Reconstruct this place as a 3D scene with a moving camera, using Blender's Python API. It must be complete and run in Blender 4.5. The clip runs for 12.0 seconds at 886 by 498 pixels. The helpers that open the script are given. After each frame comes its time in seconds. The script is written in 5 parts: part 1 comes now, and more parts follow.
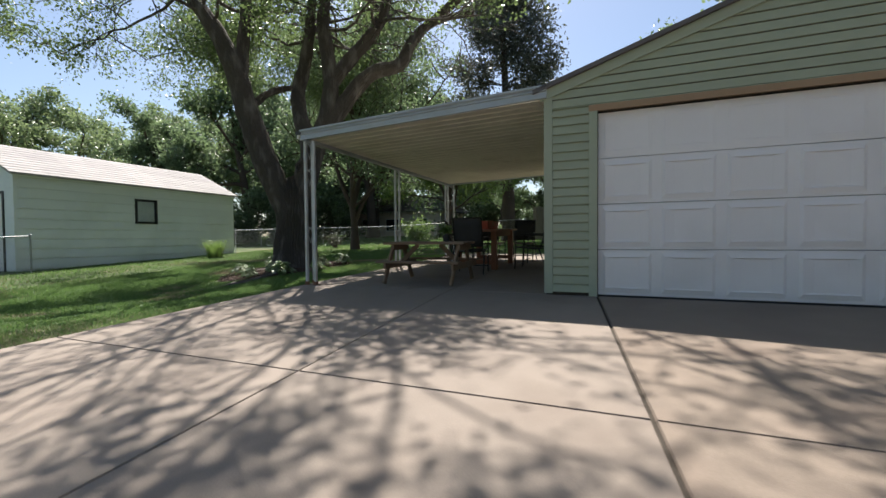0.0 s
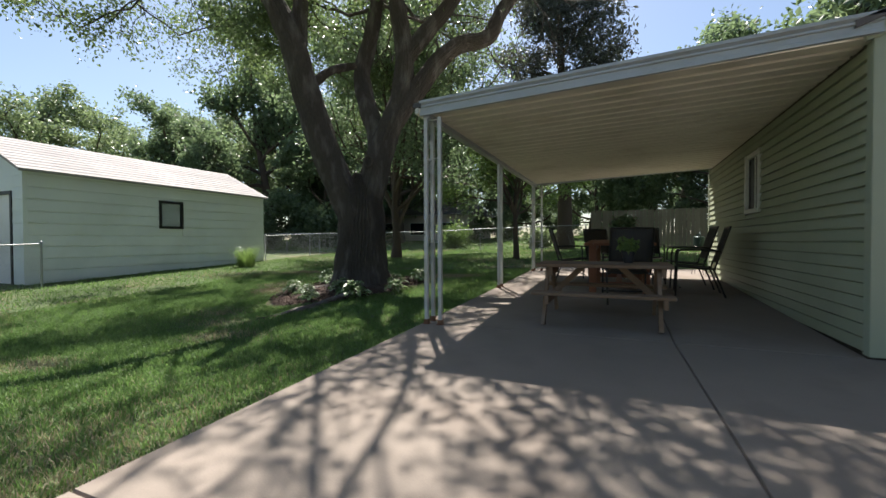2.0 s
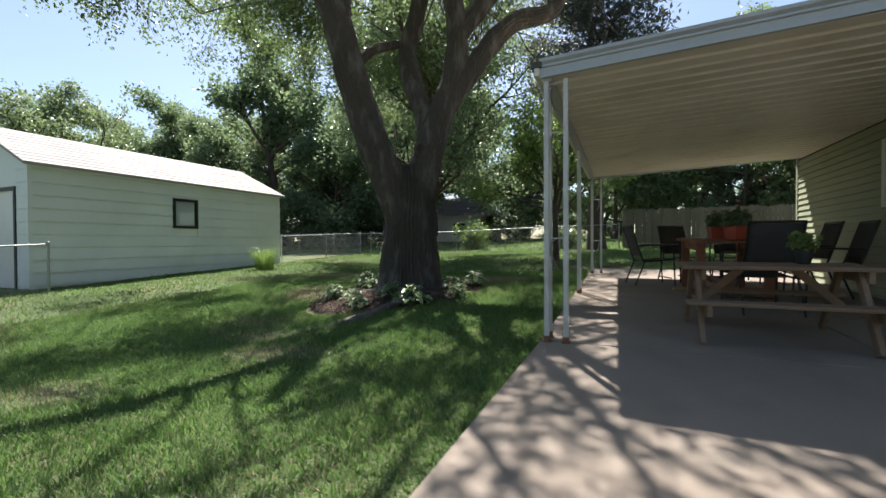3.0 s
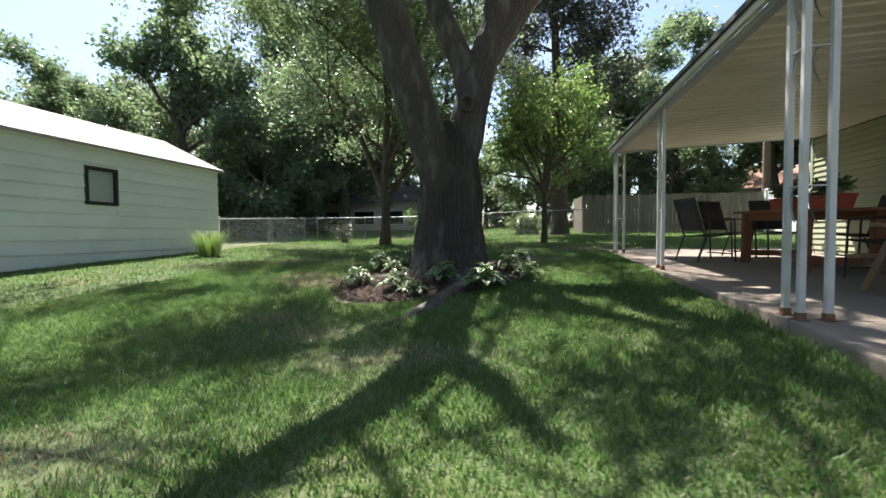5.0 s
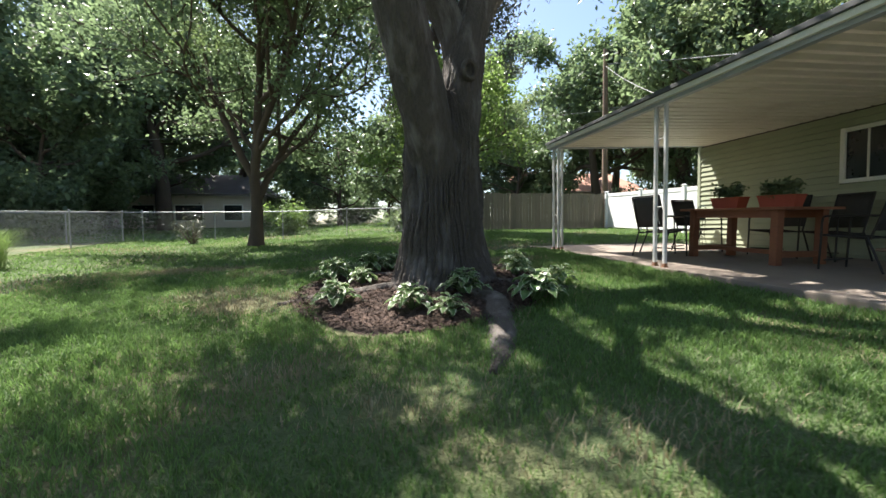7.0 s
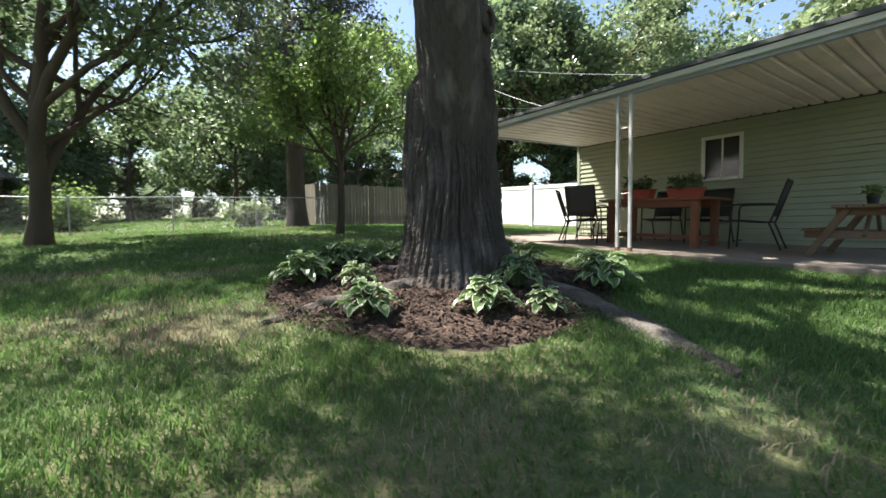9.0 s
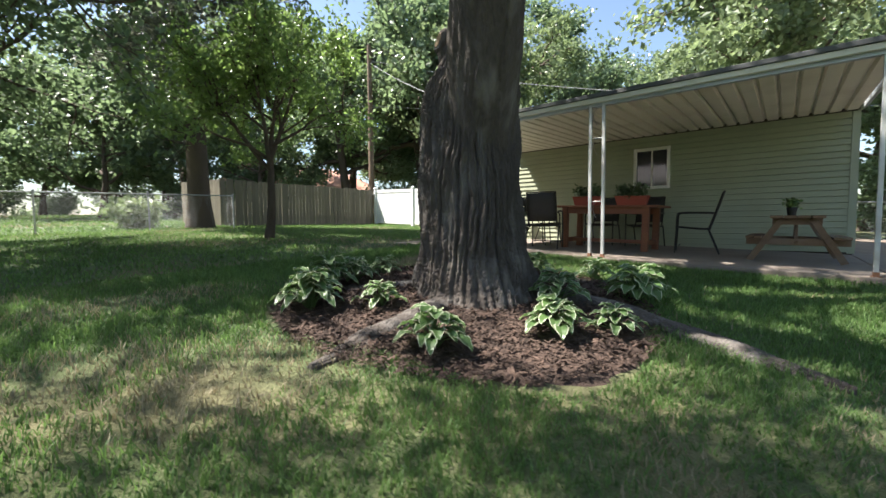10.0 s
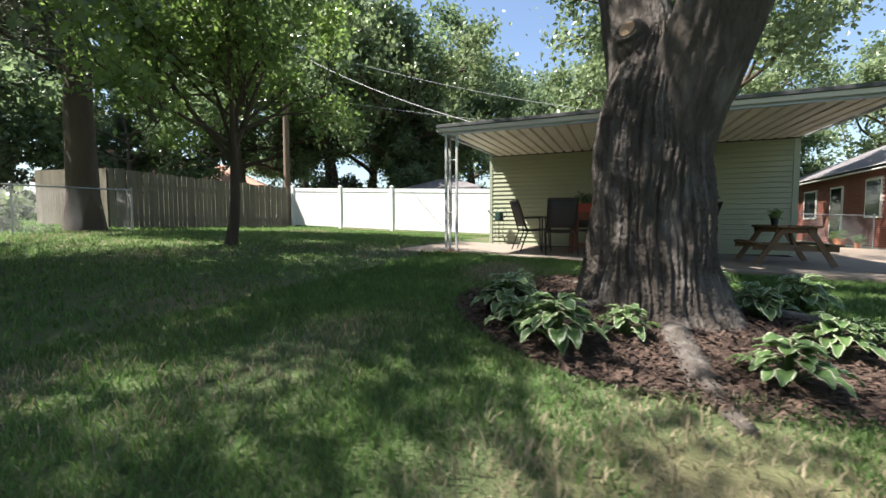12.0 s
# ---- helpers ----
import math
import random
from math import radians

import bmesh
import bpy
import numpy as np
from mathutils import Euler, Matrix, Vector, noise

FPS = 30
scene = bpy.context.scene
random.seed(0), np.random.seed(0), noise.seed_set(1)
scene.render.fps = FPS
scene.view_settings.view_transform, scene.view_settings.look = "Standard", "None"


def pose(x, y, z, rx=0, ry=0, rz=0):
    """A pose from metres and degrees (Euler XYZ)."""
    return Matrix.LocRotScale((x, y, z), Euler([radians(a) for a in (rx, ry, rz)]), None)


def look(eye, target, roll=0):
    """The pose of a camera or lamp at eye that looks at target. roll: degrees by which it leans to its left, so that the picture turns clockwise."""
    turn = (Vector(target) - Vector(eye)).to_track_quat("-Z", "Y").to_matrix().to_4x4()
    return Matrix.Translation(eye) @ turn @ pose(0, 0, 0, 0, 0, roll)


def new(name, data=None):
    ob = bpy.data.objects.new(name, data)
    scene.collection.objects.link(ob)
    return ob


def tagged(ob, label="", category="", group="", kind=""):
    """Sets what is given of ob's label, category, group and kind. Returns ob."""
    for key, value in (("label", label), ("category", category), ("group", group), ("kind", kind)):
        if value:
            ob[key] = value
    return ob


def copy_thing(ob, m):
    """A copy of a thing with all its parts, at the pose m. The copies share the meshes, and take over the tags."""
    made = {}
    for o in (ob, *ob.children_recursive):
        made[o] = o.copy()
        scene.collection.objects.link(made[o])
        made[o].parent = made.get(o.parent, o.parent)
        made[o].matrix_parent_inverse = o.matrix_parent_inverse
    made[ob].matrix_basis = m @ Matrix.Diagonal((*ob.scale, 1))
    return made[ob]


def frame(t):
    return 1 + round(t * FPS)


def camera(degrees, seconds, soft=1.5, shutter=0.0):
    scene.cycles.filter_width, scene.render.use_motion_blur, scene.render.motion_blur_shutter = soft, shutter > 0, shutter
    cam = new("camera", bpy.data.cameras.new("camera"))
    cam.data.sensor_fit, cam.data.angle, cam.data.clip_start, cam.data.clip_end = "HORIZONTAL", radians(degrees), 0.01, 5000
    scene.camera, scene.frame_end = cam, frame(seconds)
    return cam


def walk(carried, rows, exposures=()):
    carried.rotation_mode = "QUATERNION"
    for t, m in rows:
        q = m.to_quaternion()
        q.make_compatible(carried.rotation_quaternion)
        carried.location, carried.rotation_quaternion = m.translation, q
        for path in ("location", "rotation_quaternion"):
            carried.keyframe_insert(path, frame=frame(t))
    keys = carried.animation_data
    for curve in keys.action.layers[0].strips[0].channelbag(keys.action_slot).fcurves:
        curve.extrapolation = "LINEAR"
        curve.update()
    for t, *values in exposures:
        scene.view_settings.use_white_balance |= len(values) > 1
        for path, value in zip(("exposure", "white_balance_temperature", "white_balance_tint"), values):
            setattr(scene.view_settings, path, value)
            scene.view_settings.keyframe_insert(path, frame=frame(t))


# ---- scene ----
cam = camera(93.2, 12.0, shutter=0.25)
PATH = [
    (0, (0.72, -5.139, 0.698), (-0.029, -3.286, 0.646), -0.5),
    (0.5, (0.174, -4.781, 0.723), (-0.597, -2.936, 0.682), -0.3),
    (1, (-0.421, -4.496, 0.818), (-1.199, -2.654, 0.777), -0.3),
    (1.5, (-1.047, -4.264, 0.843), (-1.824, -2.422, 0.802), -0.2),
    (2, (-1.687, -4.011, 0.879), (-2.471, -2.171, 0.842), -0.2),
    (2.5, (-2.346, -3.797, 0.868), (-3.132, -1.959, 0.83), -0.3),
    (3, (-3.002, -3.566, 0.836), (-3.786, -1.727, 0.807), -0.3),
    (3.5, (-3.612, -3.411, 0.743), (-4.367, -1.559, 0.713), -0.3),
    (5.5, (-5.837, -2.881, 0.566), (-6.009, -0.89, 0.483), -0.4),
    (6, (-6.392, -2.569, 0.601), (-6.312, -0.572, 0.511), -0.5),
    (6.5, (-6.905, -2.216, 0.645), (-6.662, -0.233, 0.554), -0.6),
    (8.5, (-8.621, -0.665, 0.409), (-7.647, 1.079, 0.304), -0.8),
    (9, (-8.919, -0.179, 0.473), (-7.722, 1.42, 0.362), -0.8),
    (9.5, (-9.193, 0.312, 0.535), (-7.811, 1.753, 0.42), -0.7),
    (10, (-9.455, 0.85, 0.589), (-7.908, 2.112, 0.467), -0.6),
    (10.5, (-9.664, 1.444, 0.612), (-7.981, 2.516, 0.487), -0.4),
    (11, (-9.872, 2.018, 0.645), (-8.113, 2.963, 0.521), -0.4),
    (11.5, (-10.093, 2.607, 0.618), (-8.287, 3.459, 0.502), -0.2),
    (12, (-10.183, 3.253, 0.676), (-8.334, 4.008, 0.556), -0.1),
]
EXPOSURES = [(0.0, 1.06), (2.5, 1.26), (3.5, 1.50), (6.0, 1.74), (9.5, 1.88), (12.0, 1.70)]
walk(cam, [(t, look(eye, target, roll)) for t, eye, target, roll in PATH], EXPOSURES)

# ---------------------------------------------------------------- world, sun
SUN = Vector((-0.69, 1.19, 2.36)).normalized()
world = bpy.data.worlds.new("sky")
scene.world = world
world.use_nodes = True
wn = world.node_tree.nodes
wl = world.node_tree.links
sky = wn.new("ShaderNodeTexSky")
sky.sky_type = "NISHITA"
sky.sun_disc = False
sky.sun_elevation = math.asin(SUN.z)
sky.sun_rotation = math.atan2(SUN.x, SUN.y)
sky.air_density, sky.dust_density, sky.ozone_density = 1.0, 1.2, 1.0
wl.new(sky.outputs[0], wn["Background"].inputs[0])
wn["Background"].inputs[1].default_value = 0.078

sun_data = bpy.data.lights.new("sun", "SUN")
sun_data.energy, sun_data.angle, sun_data.color = 5.0, radians(0.55), (1.0, 0.945, 0.87)
sun = new("sun", sun_data)
sun.matrix_world = look(SUN * 60, (0, 0, 0))


# ---------------------------------------------------------------- mesh helpers
class Soup:
    """Collects vertices and faces of one mesh."""

    def __init__(self):
        self.v, self.f, self.m, self.n = [], [], [], 0

    def add(self, verts, faces, mat=0):
        verts = np.asarray(verts, dtype=np.float64).reshape(-1, 3)
        faces = np.asarray(faces, dtype=np.int64)
        self.v.append(verts)
        self.f.append(faces + self.n)
        self.m.append(np.full(len(faces), mat, dtype=np.int32))
        self.n += len(verts)

    def box(self, a, b, mat=0):
        x0, y0, z0 = a
        x1, y1, z1 = b
        self.add([(x0, y0, z0), (x1, y0, z0), (x1, y1, z0), (x0, y1, z0),
                  (x0, y0, z1), (x1, y0, z1), (x1, y1, z1), (x0, y1, z1)],
                 [(0, 3, 2, 1), (4, 5, 6, 7), (0, 1, 5, 4), (1, 2, 6, 5), (2, 3, 7, 6), (3, 0, 4, 7)], mat)

    def beam(self, a, b, w, h, up=(0, 0, 1), mat=0):
        """A bar of section w by h from a to b."""
        a, b = np.array(a, float), np.array(b, float)
        d = (b - a) / np.linalg.norm(b - a)
        s = np.cross(d, up)
        s = s / np.linalg.norm(s)
        u = np.cross(s, d)
        vs = [p + s * i * w / 2 + u * j * h / 2 for p in (a, b) for i, j in ((-1, -1), (1, -1), (1, 1), (-1, 1))]
        self.add(vs, [(0, 1, 2, 3), (7, 6, 5, 4), (0, 4, 5, 1), (1, 5, 6, 2), (2, 6, 7, 3), (3, 7, 4, 0)], mat)

    def tube(self, path, radii, seg=8, mat=0, cap=True):
        path = np.asarray(path, float)
        n = len(path)
        radii = np.broadcast_to(np.asarray(radii, float), (n,))
        tan = np.gradient(path, axis=0)
        tan /= np.linalg.norm(tan, axis=1)[:, None] + 1e-12
        ref = np.array((0.0, 0.0, 1.0)) if abs(tan[0][2]) < 0.9 else np.array((1.0, 0.0, 0.0))
        s = np.cross(tan[0], ref)
        s /= np.linalg.norm(s)
        ang = np.arange(seg) * 2 * np.pi / seg
        rings = []
        for i in range(n):
            s = s - tan[i] * np.dot(s, tan[i])
            s /= np.linalg.norm(s) + 1e-12
            u = np.cross(tan[i], s)
            rings.append(path[i] + radii[i] * (np.cos(ang)[:, None] * s + np.sin(ang)[:, None] * u))
        i0 = (np.arange(n - 1)[:, None] * seg + np.arange(seg)).ravel()
        i1 = (np.arange(n - 1)[:, None] * seg + (np.arange(seg) + 1) % seg).ravel()
        self.add(np.concatenate(rings), np.stack([i0, i1, i1 + seg, i0 + seg], 1), mat)
        if cap:
            for ring in (rings[0][::-1], rings[-1]):
                self.add(ring, [tuple(range(seg))], mat)

    def lathe(self, profile, seg=20, at=(0, 0, 0), mat=0):
        """Turns (radius, height) pairs round the upright axis."""
        ang = np.arange(seg) * 2 * np.pi / seg
        vs = [(at[0] + r * np.cos(a), at[1] + r * np.sin(a), at[2] + z) for r, z in profile for a in ang]
        fs = [(i * seg + j, i * seg + (j + 1) % seg, (i + 1) * seg + (j + 1) % seg, (i + 1) * seg + j)
              for i in range(len(profile) - 1) for j in range(seg)]
        self.add(vs, fs, mat)

    def mesh(self, name, mats, smooth=False):
        me = bpy.data.meshes.new(name)
        v = np.concatenate(self.v).astype(np.float32)
        me.vertices.add(len(v))
        me.vertices.foreach_set("co", v.ravel())
        counts = np.concatenate([np.full(len(f), f.shape[1]) for f in self.f])
        loops = np.concatenate([f.ravel() for f in self.f]).astype(np.int32)
        me.loops.add(len(loops))
        me.loops.foreach_set("vertex_index", loops)
        me.polygons.add(len(counts))
        me.polygons.foreach_set("loop_start", np.concatenate([[0], np.cumsum(counts)[:-1]]).astype(np.int32))
        me.polygons.foreach_set("material_index", np.concatenate(self.m))
        me.polygons.foreach_set("use_smooth", np.full(len(counts), smooth))
        for mat in (mats if isinstance(mats, (list, tuple)) else [mats]):
            me.materials.append(mat)
        me.update(calc_edges=True)
        return me


def part(name, soup, mats, parent=None, label="", smooth=False):
    ob = new(name, soup.mesh(name, mats, smooth))
    if parent:
        ob.parent = parent
    return tagged(ob, label)


def bevel(ob, width=0.004, segments=2):
    mod = ob.modifiers.new("bevel", "BEVEL")
    mod.width, mod.segments, mod.limit_method = width, segments, "ANGLE"
    return ob


def thing(name, label, category, group="", kind=""):
    return tagged(new(name), label, category, group, kind)


def smoothstep(a, b, x):
    t = np.clip((np.asarray(x, float) - a) / (b - a), 0, 1)
    return t * t * (3 - 2 * t)


# ---------------------------------------------------------------- materials
def material(name, base, rough=0.8, metal=0.0, spread=0.12, scale=3.0, fine=60.0, bump=0.2, dist=0.004,
             island=0.0, each=0.0, stain=None, stain_amount=0.0, stain_scale=0.8, spec=0.4, stretch=(1, 1, 1), world_space=True):
    """Base colour varied by two noises, by piece, and by an optional stain; fine bump."""
    m = bpy.data.materials.new(name)
    m.use_nodes = True
    nt = m.node_tree
    nd, ln = nt.nodes, nt.links
    bsdf = nd["Principled BSDF"]
    bsdf.inputs["Roughness"].default_value, bsdf.inputs["Metallic"].default_value = rough, metal
    bsdf.inputs["Specular IOR Level"].default_value = spec
    co = nd.new("ShaderNodeTexCoord")
    src = co.outputs["Object"]
    if world_space:
        geo = nd.new("ShaderNodeNewGeometry")
        src = geo.outputs["Position"]
    mp = nd.new("ShaderNodeMapping")
    mp.inputs["Scale"].default_value = stretch
    ln.new(src, mp.inputs[0])

    def noise_tex(sc, detail=4.0):
        n = nd.new("ShaderNodeTexNoise")
        n.inputs["Scale"].default_value, n.inputs["Detail"].default_value = sc, detail
        ln.new(mp.outputs[0], n.inputs["Vector"])
        return n.outputs["Fac"]

    def math_node(op, a, b):
        n = nd.new("ShaderNodeMath")
        n.operation = op
        for i, v in enumerate((a, b)):
            if isinstance(v, (int, float)):
                n.inputs[i].default_value = v
            else:
                ln.new(v, n.inputs[i])
        return n.outputs[0]

    big, small = noise_tex(scale), noise_tex(fine)
    val = math_node("ADD", math_node("MULTIPLY", math_node("SUBTRACT", big, 0.5), spread * 3),
                    math_node("MULTIPLY", math_node("SUBTRACT", small, 0.5), spread * 2))
    if each:
        info = nd.new("ShaderNodeObjectInfo")
        val = math_node("ADD", val, math_node("MULTIPLY", math_node("SUBTRACT", info.outputs["Random"], 0.5), each * 2))
    if island:
        g2 = nd.new("ShaderNodeNewGeometry")
        val = math_node("ADD", val, math_node("MULTIPLY", math_node("SUBTRACT", g2.outputs["Random Per Island"], 0.5), island * 2))
    val = math_node("ADD", val, 1.0)
    mul = nd.new("ShaderNodeVectorMath")
    mul.operation = "SCALE"
    mul.inputs[0].default_value = base
    ln.new(val, mul.inputs["Scale"])
    out = mul.outputs[0]
    if stain:
        st = noise_tex(stain_scale, 6.0)
        ramp = nd.new("ShaderNodeMapRange")
        ramp.inputs["From Min"].default_value, ramp.inputs["From Max"].default_value = 0.5, 0.72
        ramp.inputs["To Max"].default_value = stain_amount
        ln.new(st, ramp.inputs["Value"])
        mix = nd.new("ShaderNodeMix")
        mix.data_type = "RGBA"
        ln.new(ramp.outputs[0], mix.inputs["Factor"])
        ln.new(out, mix.inputs["A"])
        mix.inputs["B"].default_value = (*stain, 1)
        out = mix.outputs["Result"]
    ln.new(out, bsdf.inputs["Base Color"])
    if bump:
        bp = nd.new("ShaderNodeBump")
        bp.inputs["Strength"].default_value, bp.inputs["Distance"].default_value = bump, dist
        ln.new(small, bp.inputs["Height"])
        ln.new(bp.outputs[0], bsdf.inputs["Normal"])
    rr = math_node("ADD", rough - 0.08, math_node("MULTIPLY", big, 0.16))
    ln.new(rr, bsdf.inputs["Roughness"])
    return m


def leaf_material(name, base, tip=None, through_light=0.35, spread=0.35, rough=0.33, spec=0.5):
    """Thin leaf: diffuse, some light through it, a little gloss; varied leaf by leaf."""
    m = bpy.data.materials.new(name)
    m.use_nodes = True
    nt = m.node_tree
    nd, ln = nt.nodes, nt.links
    bsdf = nd["Principled BSDF"]
    bsdf.inputs["Roughness"].default_value = rough
    bsdf.inputs["Specular IOR Level"].default_value = spec
    geo = nd.new("ShaderNodeNewGeometry")
    ramp = nd.new("ShaderNodeValToRGB")
    tip = tip or tuple(c * 1.5 for c in base)
    ramp.color_ramp.elements[0].color = (*[c * (1 - spread) for c in base], 1)
    ramp.color_ramp.elements[1].color = (*tip, 1)
    ns = nd.new("ShaderNodeTexNoise")
    ns.inputs["Scale"].default_value = 0.9
    ln.new(geo.outputs["Position"], ns.inputs["Vector"])
    ad = nd.new("ShaderNodeMath")
    ad.operation = "ADD"
    hf = nd.new("ShaderNodeMath")
    hf.operation = "MULTIPLY"
    hf.inputs[1].default_value = 0.5
    ln.new(geo.outputs["Random Per Island"], hf.inputs[0])
    h2 = nd.new("ShaderNodeMath")
    h2.operation = "MULTIPLY"
    h2.inputs[1].default_value = 0.5
    ln.new(ns.outputs["Fac"], h2.inputs[0])
    ln.new(hf.outputs[0], ad.inputs[0])
    ln.new(h2.outputs[0], ad.inputs[1])
    ln.new(ad.outputs[0], ramp.inputs[0])
    ln.new(ramp.outputs[0], bsdf.inputs["Base Color"])
    tr = nd.new("ShaderNodeBsdfTranslucent")
    warm = nd.new("ShaderNodeVectorMath")
    warm.operation = "MULTIPLY"
    warm.inputs[1].default_value = (1.4, 1.4, 1.2)
    ln.new(ramp.outputs[0], warm.inputs[0])
    ln.new(warm.outputs[0], tr.inputs["Color"])
    mx = nd.new("ShaderNodeMixShader")
    mx.inputs[0].default_value = through_light
    ln.new(bsdf.outputs[0], mx.inputs[1])
    ln.new(tr.outputs[0], mx.inputs[2])
    ln.new(mx.outputs[0], nd["Material Output"].inputs["Surface"])
    return m


def glass_material(name, tint=(0.9, 0.95, 0.95)):
    m = bpy.data.materials.new(name)
    m.use_nodes = True
    b = m.node_tree.nodes["Principled BSDF"]
    b.inputs["Base Color"].default_value = (*tint, 1)
    b.inputs["Roughness"].default_value = 0.03
    b.inputs["Transmission Weight"].default_value = 1.0
    b.inputs["IOR"].default_value = 1.45
    return m


M_SIDING = material("sage_siding", (0.35, 0.38, 0.27), 0.5, spread=0.05, scale=1.5, fine=90, bump=0.06, each=0.025, stain=(0.27, 0.28, 0.20), stain_amount=0.35, stain_scale=1.3)
M_TRIM = material("sage_trim", (0.35, 0.385, 0.285), 0.5, spread=0.05, scale=2, fine=80, bump=0.06)
# tan paint, darkened to put the shade along the head into it
M_DOORTRIM = material("shaded_tan_trim", (0.33, 0.22, 0.13), 0.6, spread=0.1, scale=3, fine=70, bump=0.1)
M_DOOR = material("white_door_paint", (0.78, 0.76, 0.76), 0.42, spread=0.03, scale=1.2, fine=120, bump=0.05, stain=(0.62, 0.59, 0.57), stain_amount=0.4, stain_scale=1.1)
M_CONC = material("drive_concrete", (0.235, 0.195, 0.163), 0.85, spread=0.16, scale=0.7, fine=140, bump=0.35, dist=0.003, each=0.03, stain=(0.17, 0.135, 0.11), stain_amount=0.7, stain_scale=1.3)
M_CONC2 = material("old_concrete", (0.215, 0.172, 0.137), 0.88, spread=0.16, scale=1.1, fine=110, bump=0.5, dist=0.004, each=0.05, stain=(0.19, 0.14, 0.11), stain_amount=0.6, stain_scale=1.4)
M_JOINT = material("joint_dirt", (0.05, 0.04, 0.03), 0.95, spread=0.3, scale=8, fine=120, bump=0.4)
M_PAN = material("carport_pan", (0.70, 0.67, 0.57), 0.45, spread=0.05, scale=1.0, fine=50, bump=0.05, each=0.02, stain=(0.46, 0.42, 0.32), stain_amount=0.45, stain_scale=1.7)
M_FASCIA = material("aluminium_fascia", (0.42, 0.45, 0.475), 0.42, 0.25, spread=0.08, scale=3, fine=60, bump=0.06, stain=(0.38, 0.38, 0.36), stain_amount=0.5, stain_scale=2.5)
M_GREYEDGE = material("dark_roof_edge", (0.085, 0.088, 0.09), 0.7, 0.1, spread=0.2, scale=4, fine=60, bump=0.1)
M_POST = material("white_post_paint", (0.54, 0.545, 0.54), 0.45, 0.1, spread=0.06, scale=5, fine=90, bump=0.08, stain=(0.45, 0.40, 0.34), stain_amount=0.6, stain_scale=6)
M_RUST = material("rusty_foot", (0.20, 0.10, 0.06), 0.85, spread=0.3, scale=12, fine=150, bump=0.4)
M_SHINGLE = material("light_shingle", (0.37, 0.35, 0.345), 0.9, spread=0.1, scale=2, fine=150, bump=0.5, each=0.06, island=0.08)
M_SHINGLE_D = material("dark_shingle", (0.13, 0.12, 0.12), 0.9, spread=0.2, scale=2, fine=150, bump=0.5, island=0.1)
M_SHED = material("shed_siding", (0.76, 0.80, 0.80), 0.55, spread=0.05, scale=1.0, fine=60, bump=0.08, each=0.03, stain=(0.56, 0.60, 0.57), stain_amount=0.4, stain_scale=0.7)
M_BLACK = material("black_frame_paint", (0.02, 0.02, 0.022), 0.5, spread=0.2, scale=8, fine=90, bump=0.1)
M_WHITE = material("white_trim_paint", (0.76, 0.76, 0.72), 0.5, spread=0.05, scale=4, fine=90, bump=0.06)
M_VINYL = material("white_vinyl", (0.86, 0.87, 0.88), 0.35, spread=0.02, scale=1.5, fine=60, bump=0.02, stain=(0.74, 0.74, 0.70), stain_amount=0.25, stain_scale=1.2)
M_CEDAR = material("grey_fence_board", (0.16, 0.142, 0.108), 0.9, spread=0.2, scale=2.5, fine=40, bump=0.5, each=0.14, stretch=(1, 1, 0.12), stain=(0.15, 0.14, 0.10), stain_amount=0.5, stain_scale=1.5)
M_BARK = material("bark", (0.078, 0.065, 0.056), 0.95, spread=0.35, scale=2.2, fine=45, bump=0.9, dist=0.03, stretch=(1, 1, 0.3), stain=(0.22, 0.20, 0.182), stain_amount=0.7, stain_scale=6)
M_BARK2 = material("thin_bark", (0.085, 0.064, 0.05), 0.95, spread=0.25, scale=4, fine=50, bump=0.8, dist=0.015, stretch=(1, 1, 0.35))
M_WOODCUT = material("cut_heartwood", (0.34, 0.23, 0.145), 0.8, spread=0.2, scale=9, fine=60, bump=0.3)
M_LEAF_MAIN = leaf_material("shade_tree_leaf", (0.085, 0.135, 0.055), (0.17, 0.23, 0.10), 0.5)
M_LEAF_MID = leaf_material("dense_tree_leaf", (0.105, 0.165, 0.09), (0.205, 0.275, 0.16), 0.52)
M_LEAF_BRIGHT = leaf_material("bright_leaf", (0.11, 0.20, 0.06), (0.22, 0.31, 0.10), 0.5)
M_LEAF_DARK = leaf_material("cedar_leaf", (0.062, 0.075, 0.062), (0.13, 0.14, 0.11), 0.3)
M_LEAF_PALE = leaf_material("pale_leaf", (0.15, 0.22, 0.11), (0.25, 0.31, 0.17), 0.42)
M_GRASS = leaf_material("grass_blade", (0.060, 0.13, 0.038), (0.19, 0.305, 0.102), 0.45, 0.4, 0.5, 0.22)
M_STRAW = leaf_material("dry_blade", (0.24, 0.20, 0.125), (0.42, 0.36, 0.25), 0.25, 0.3, 0.6, 0.22)
M_HOSTA = leaf_material("hosta_green", (0.075, 0.155, 0.06), (0.16, 0.26, 0.085), 0.35, 0.3, 0.35)
M_HOSTA_EDGE = leaf_material("hosta_cream_edge", (0.36, 0.41, 0.27), (0.55, 0.57, 0.42), 0.3, 0.15, 0.4)
M_MULCH = material("mulch", (0.085, 0.055, 0.042), 0.95, spread=0.35, scale=7, fine=70, bump=0.9, dist=0.02, island=0.45)
M_GALV = material("galvanised_wire", (0.33, 0.345, 0.35), 0.45, 0.7, spread=0.1, scale=8, fine=90, bump=0.05)
M_POLE = material("pole_wood", (0.19, 0.135, 0.10), 0.9, spread=0.25, scale=3, fine=60, bump=0.5, stretch=(1, 1, 0.1))
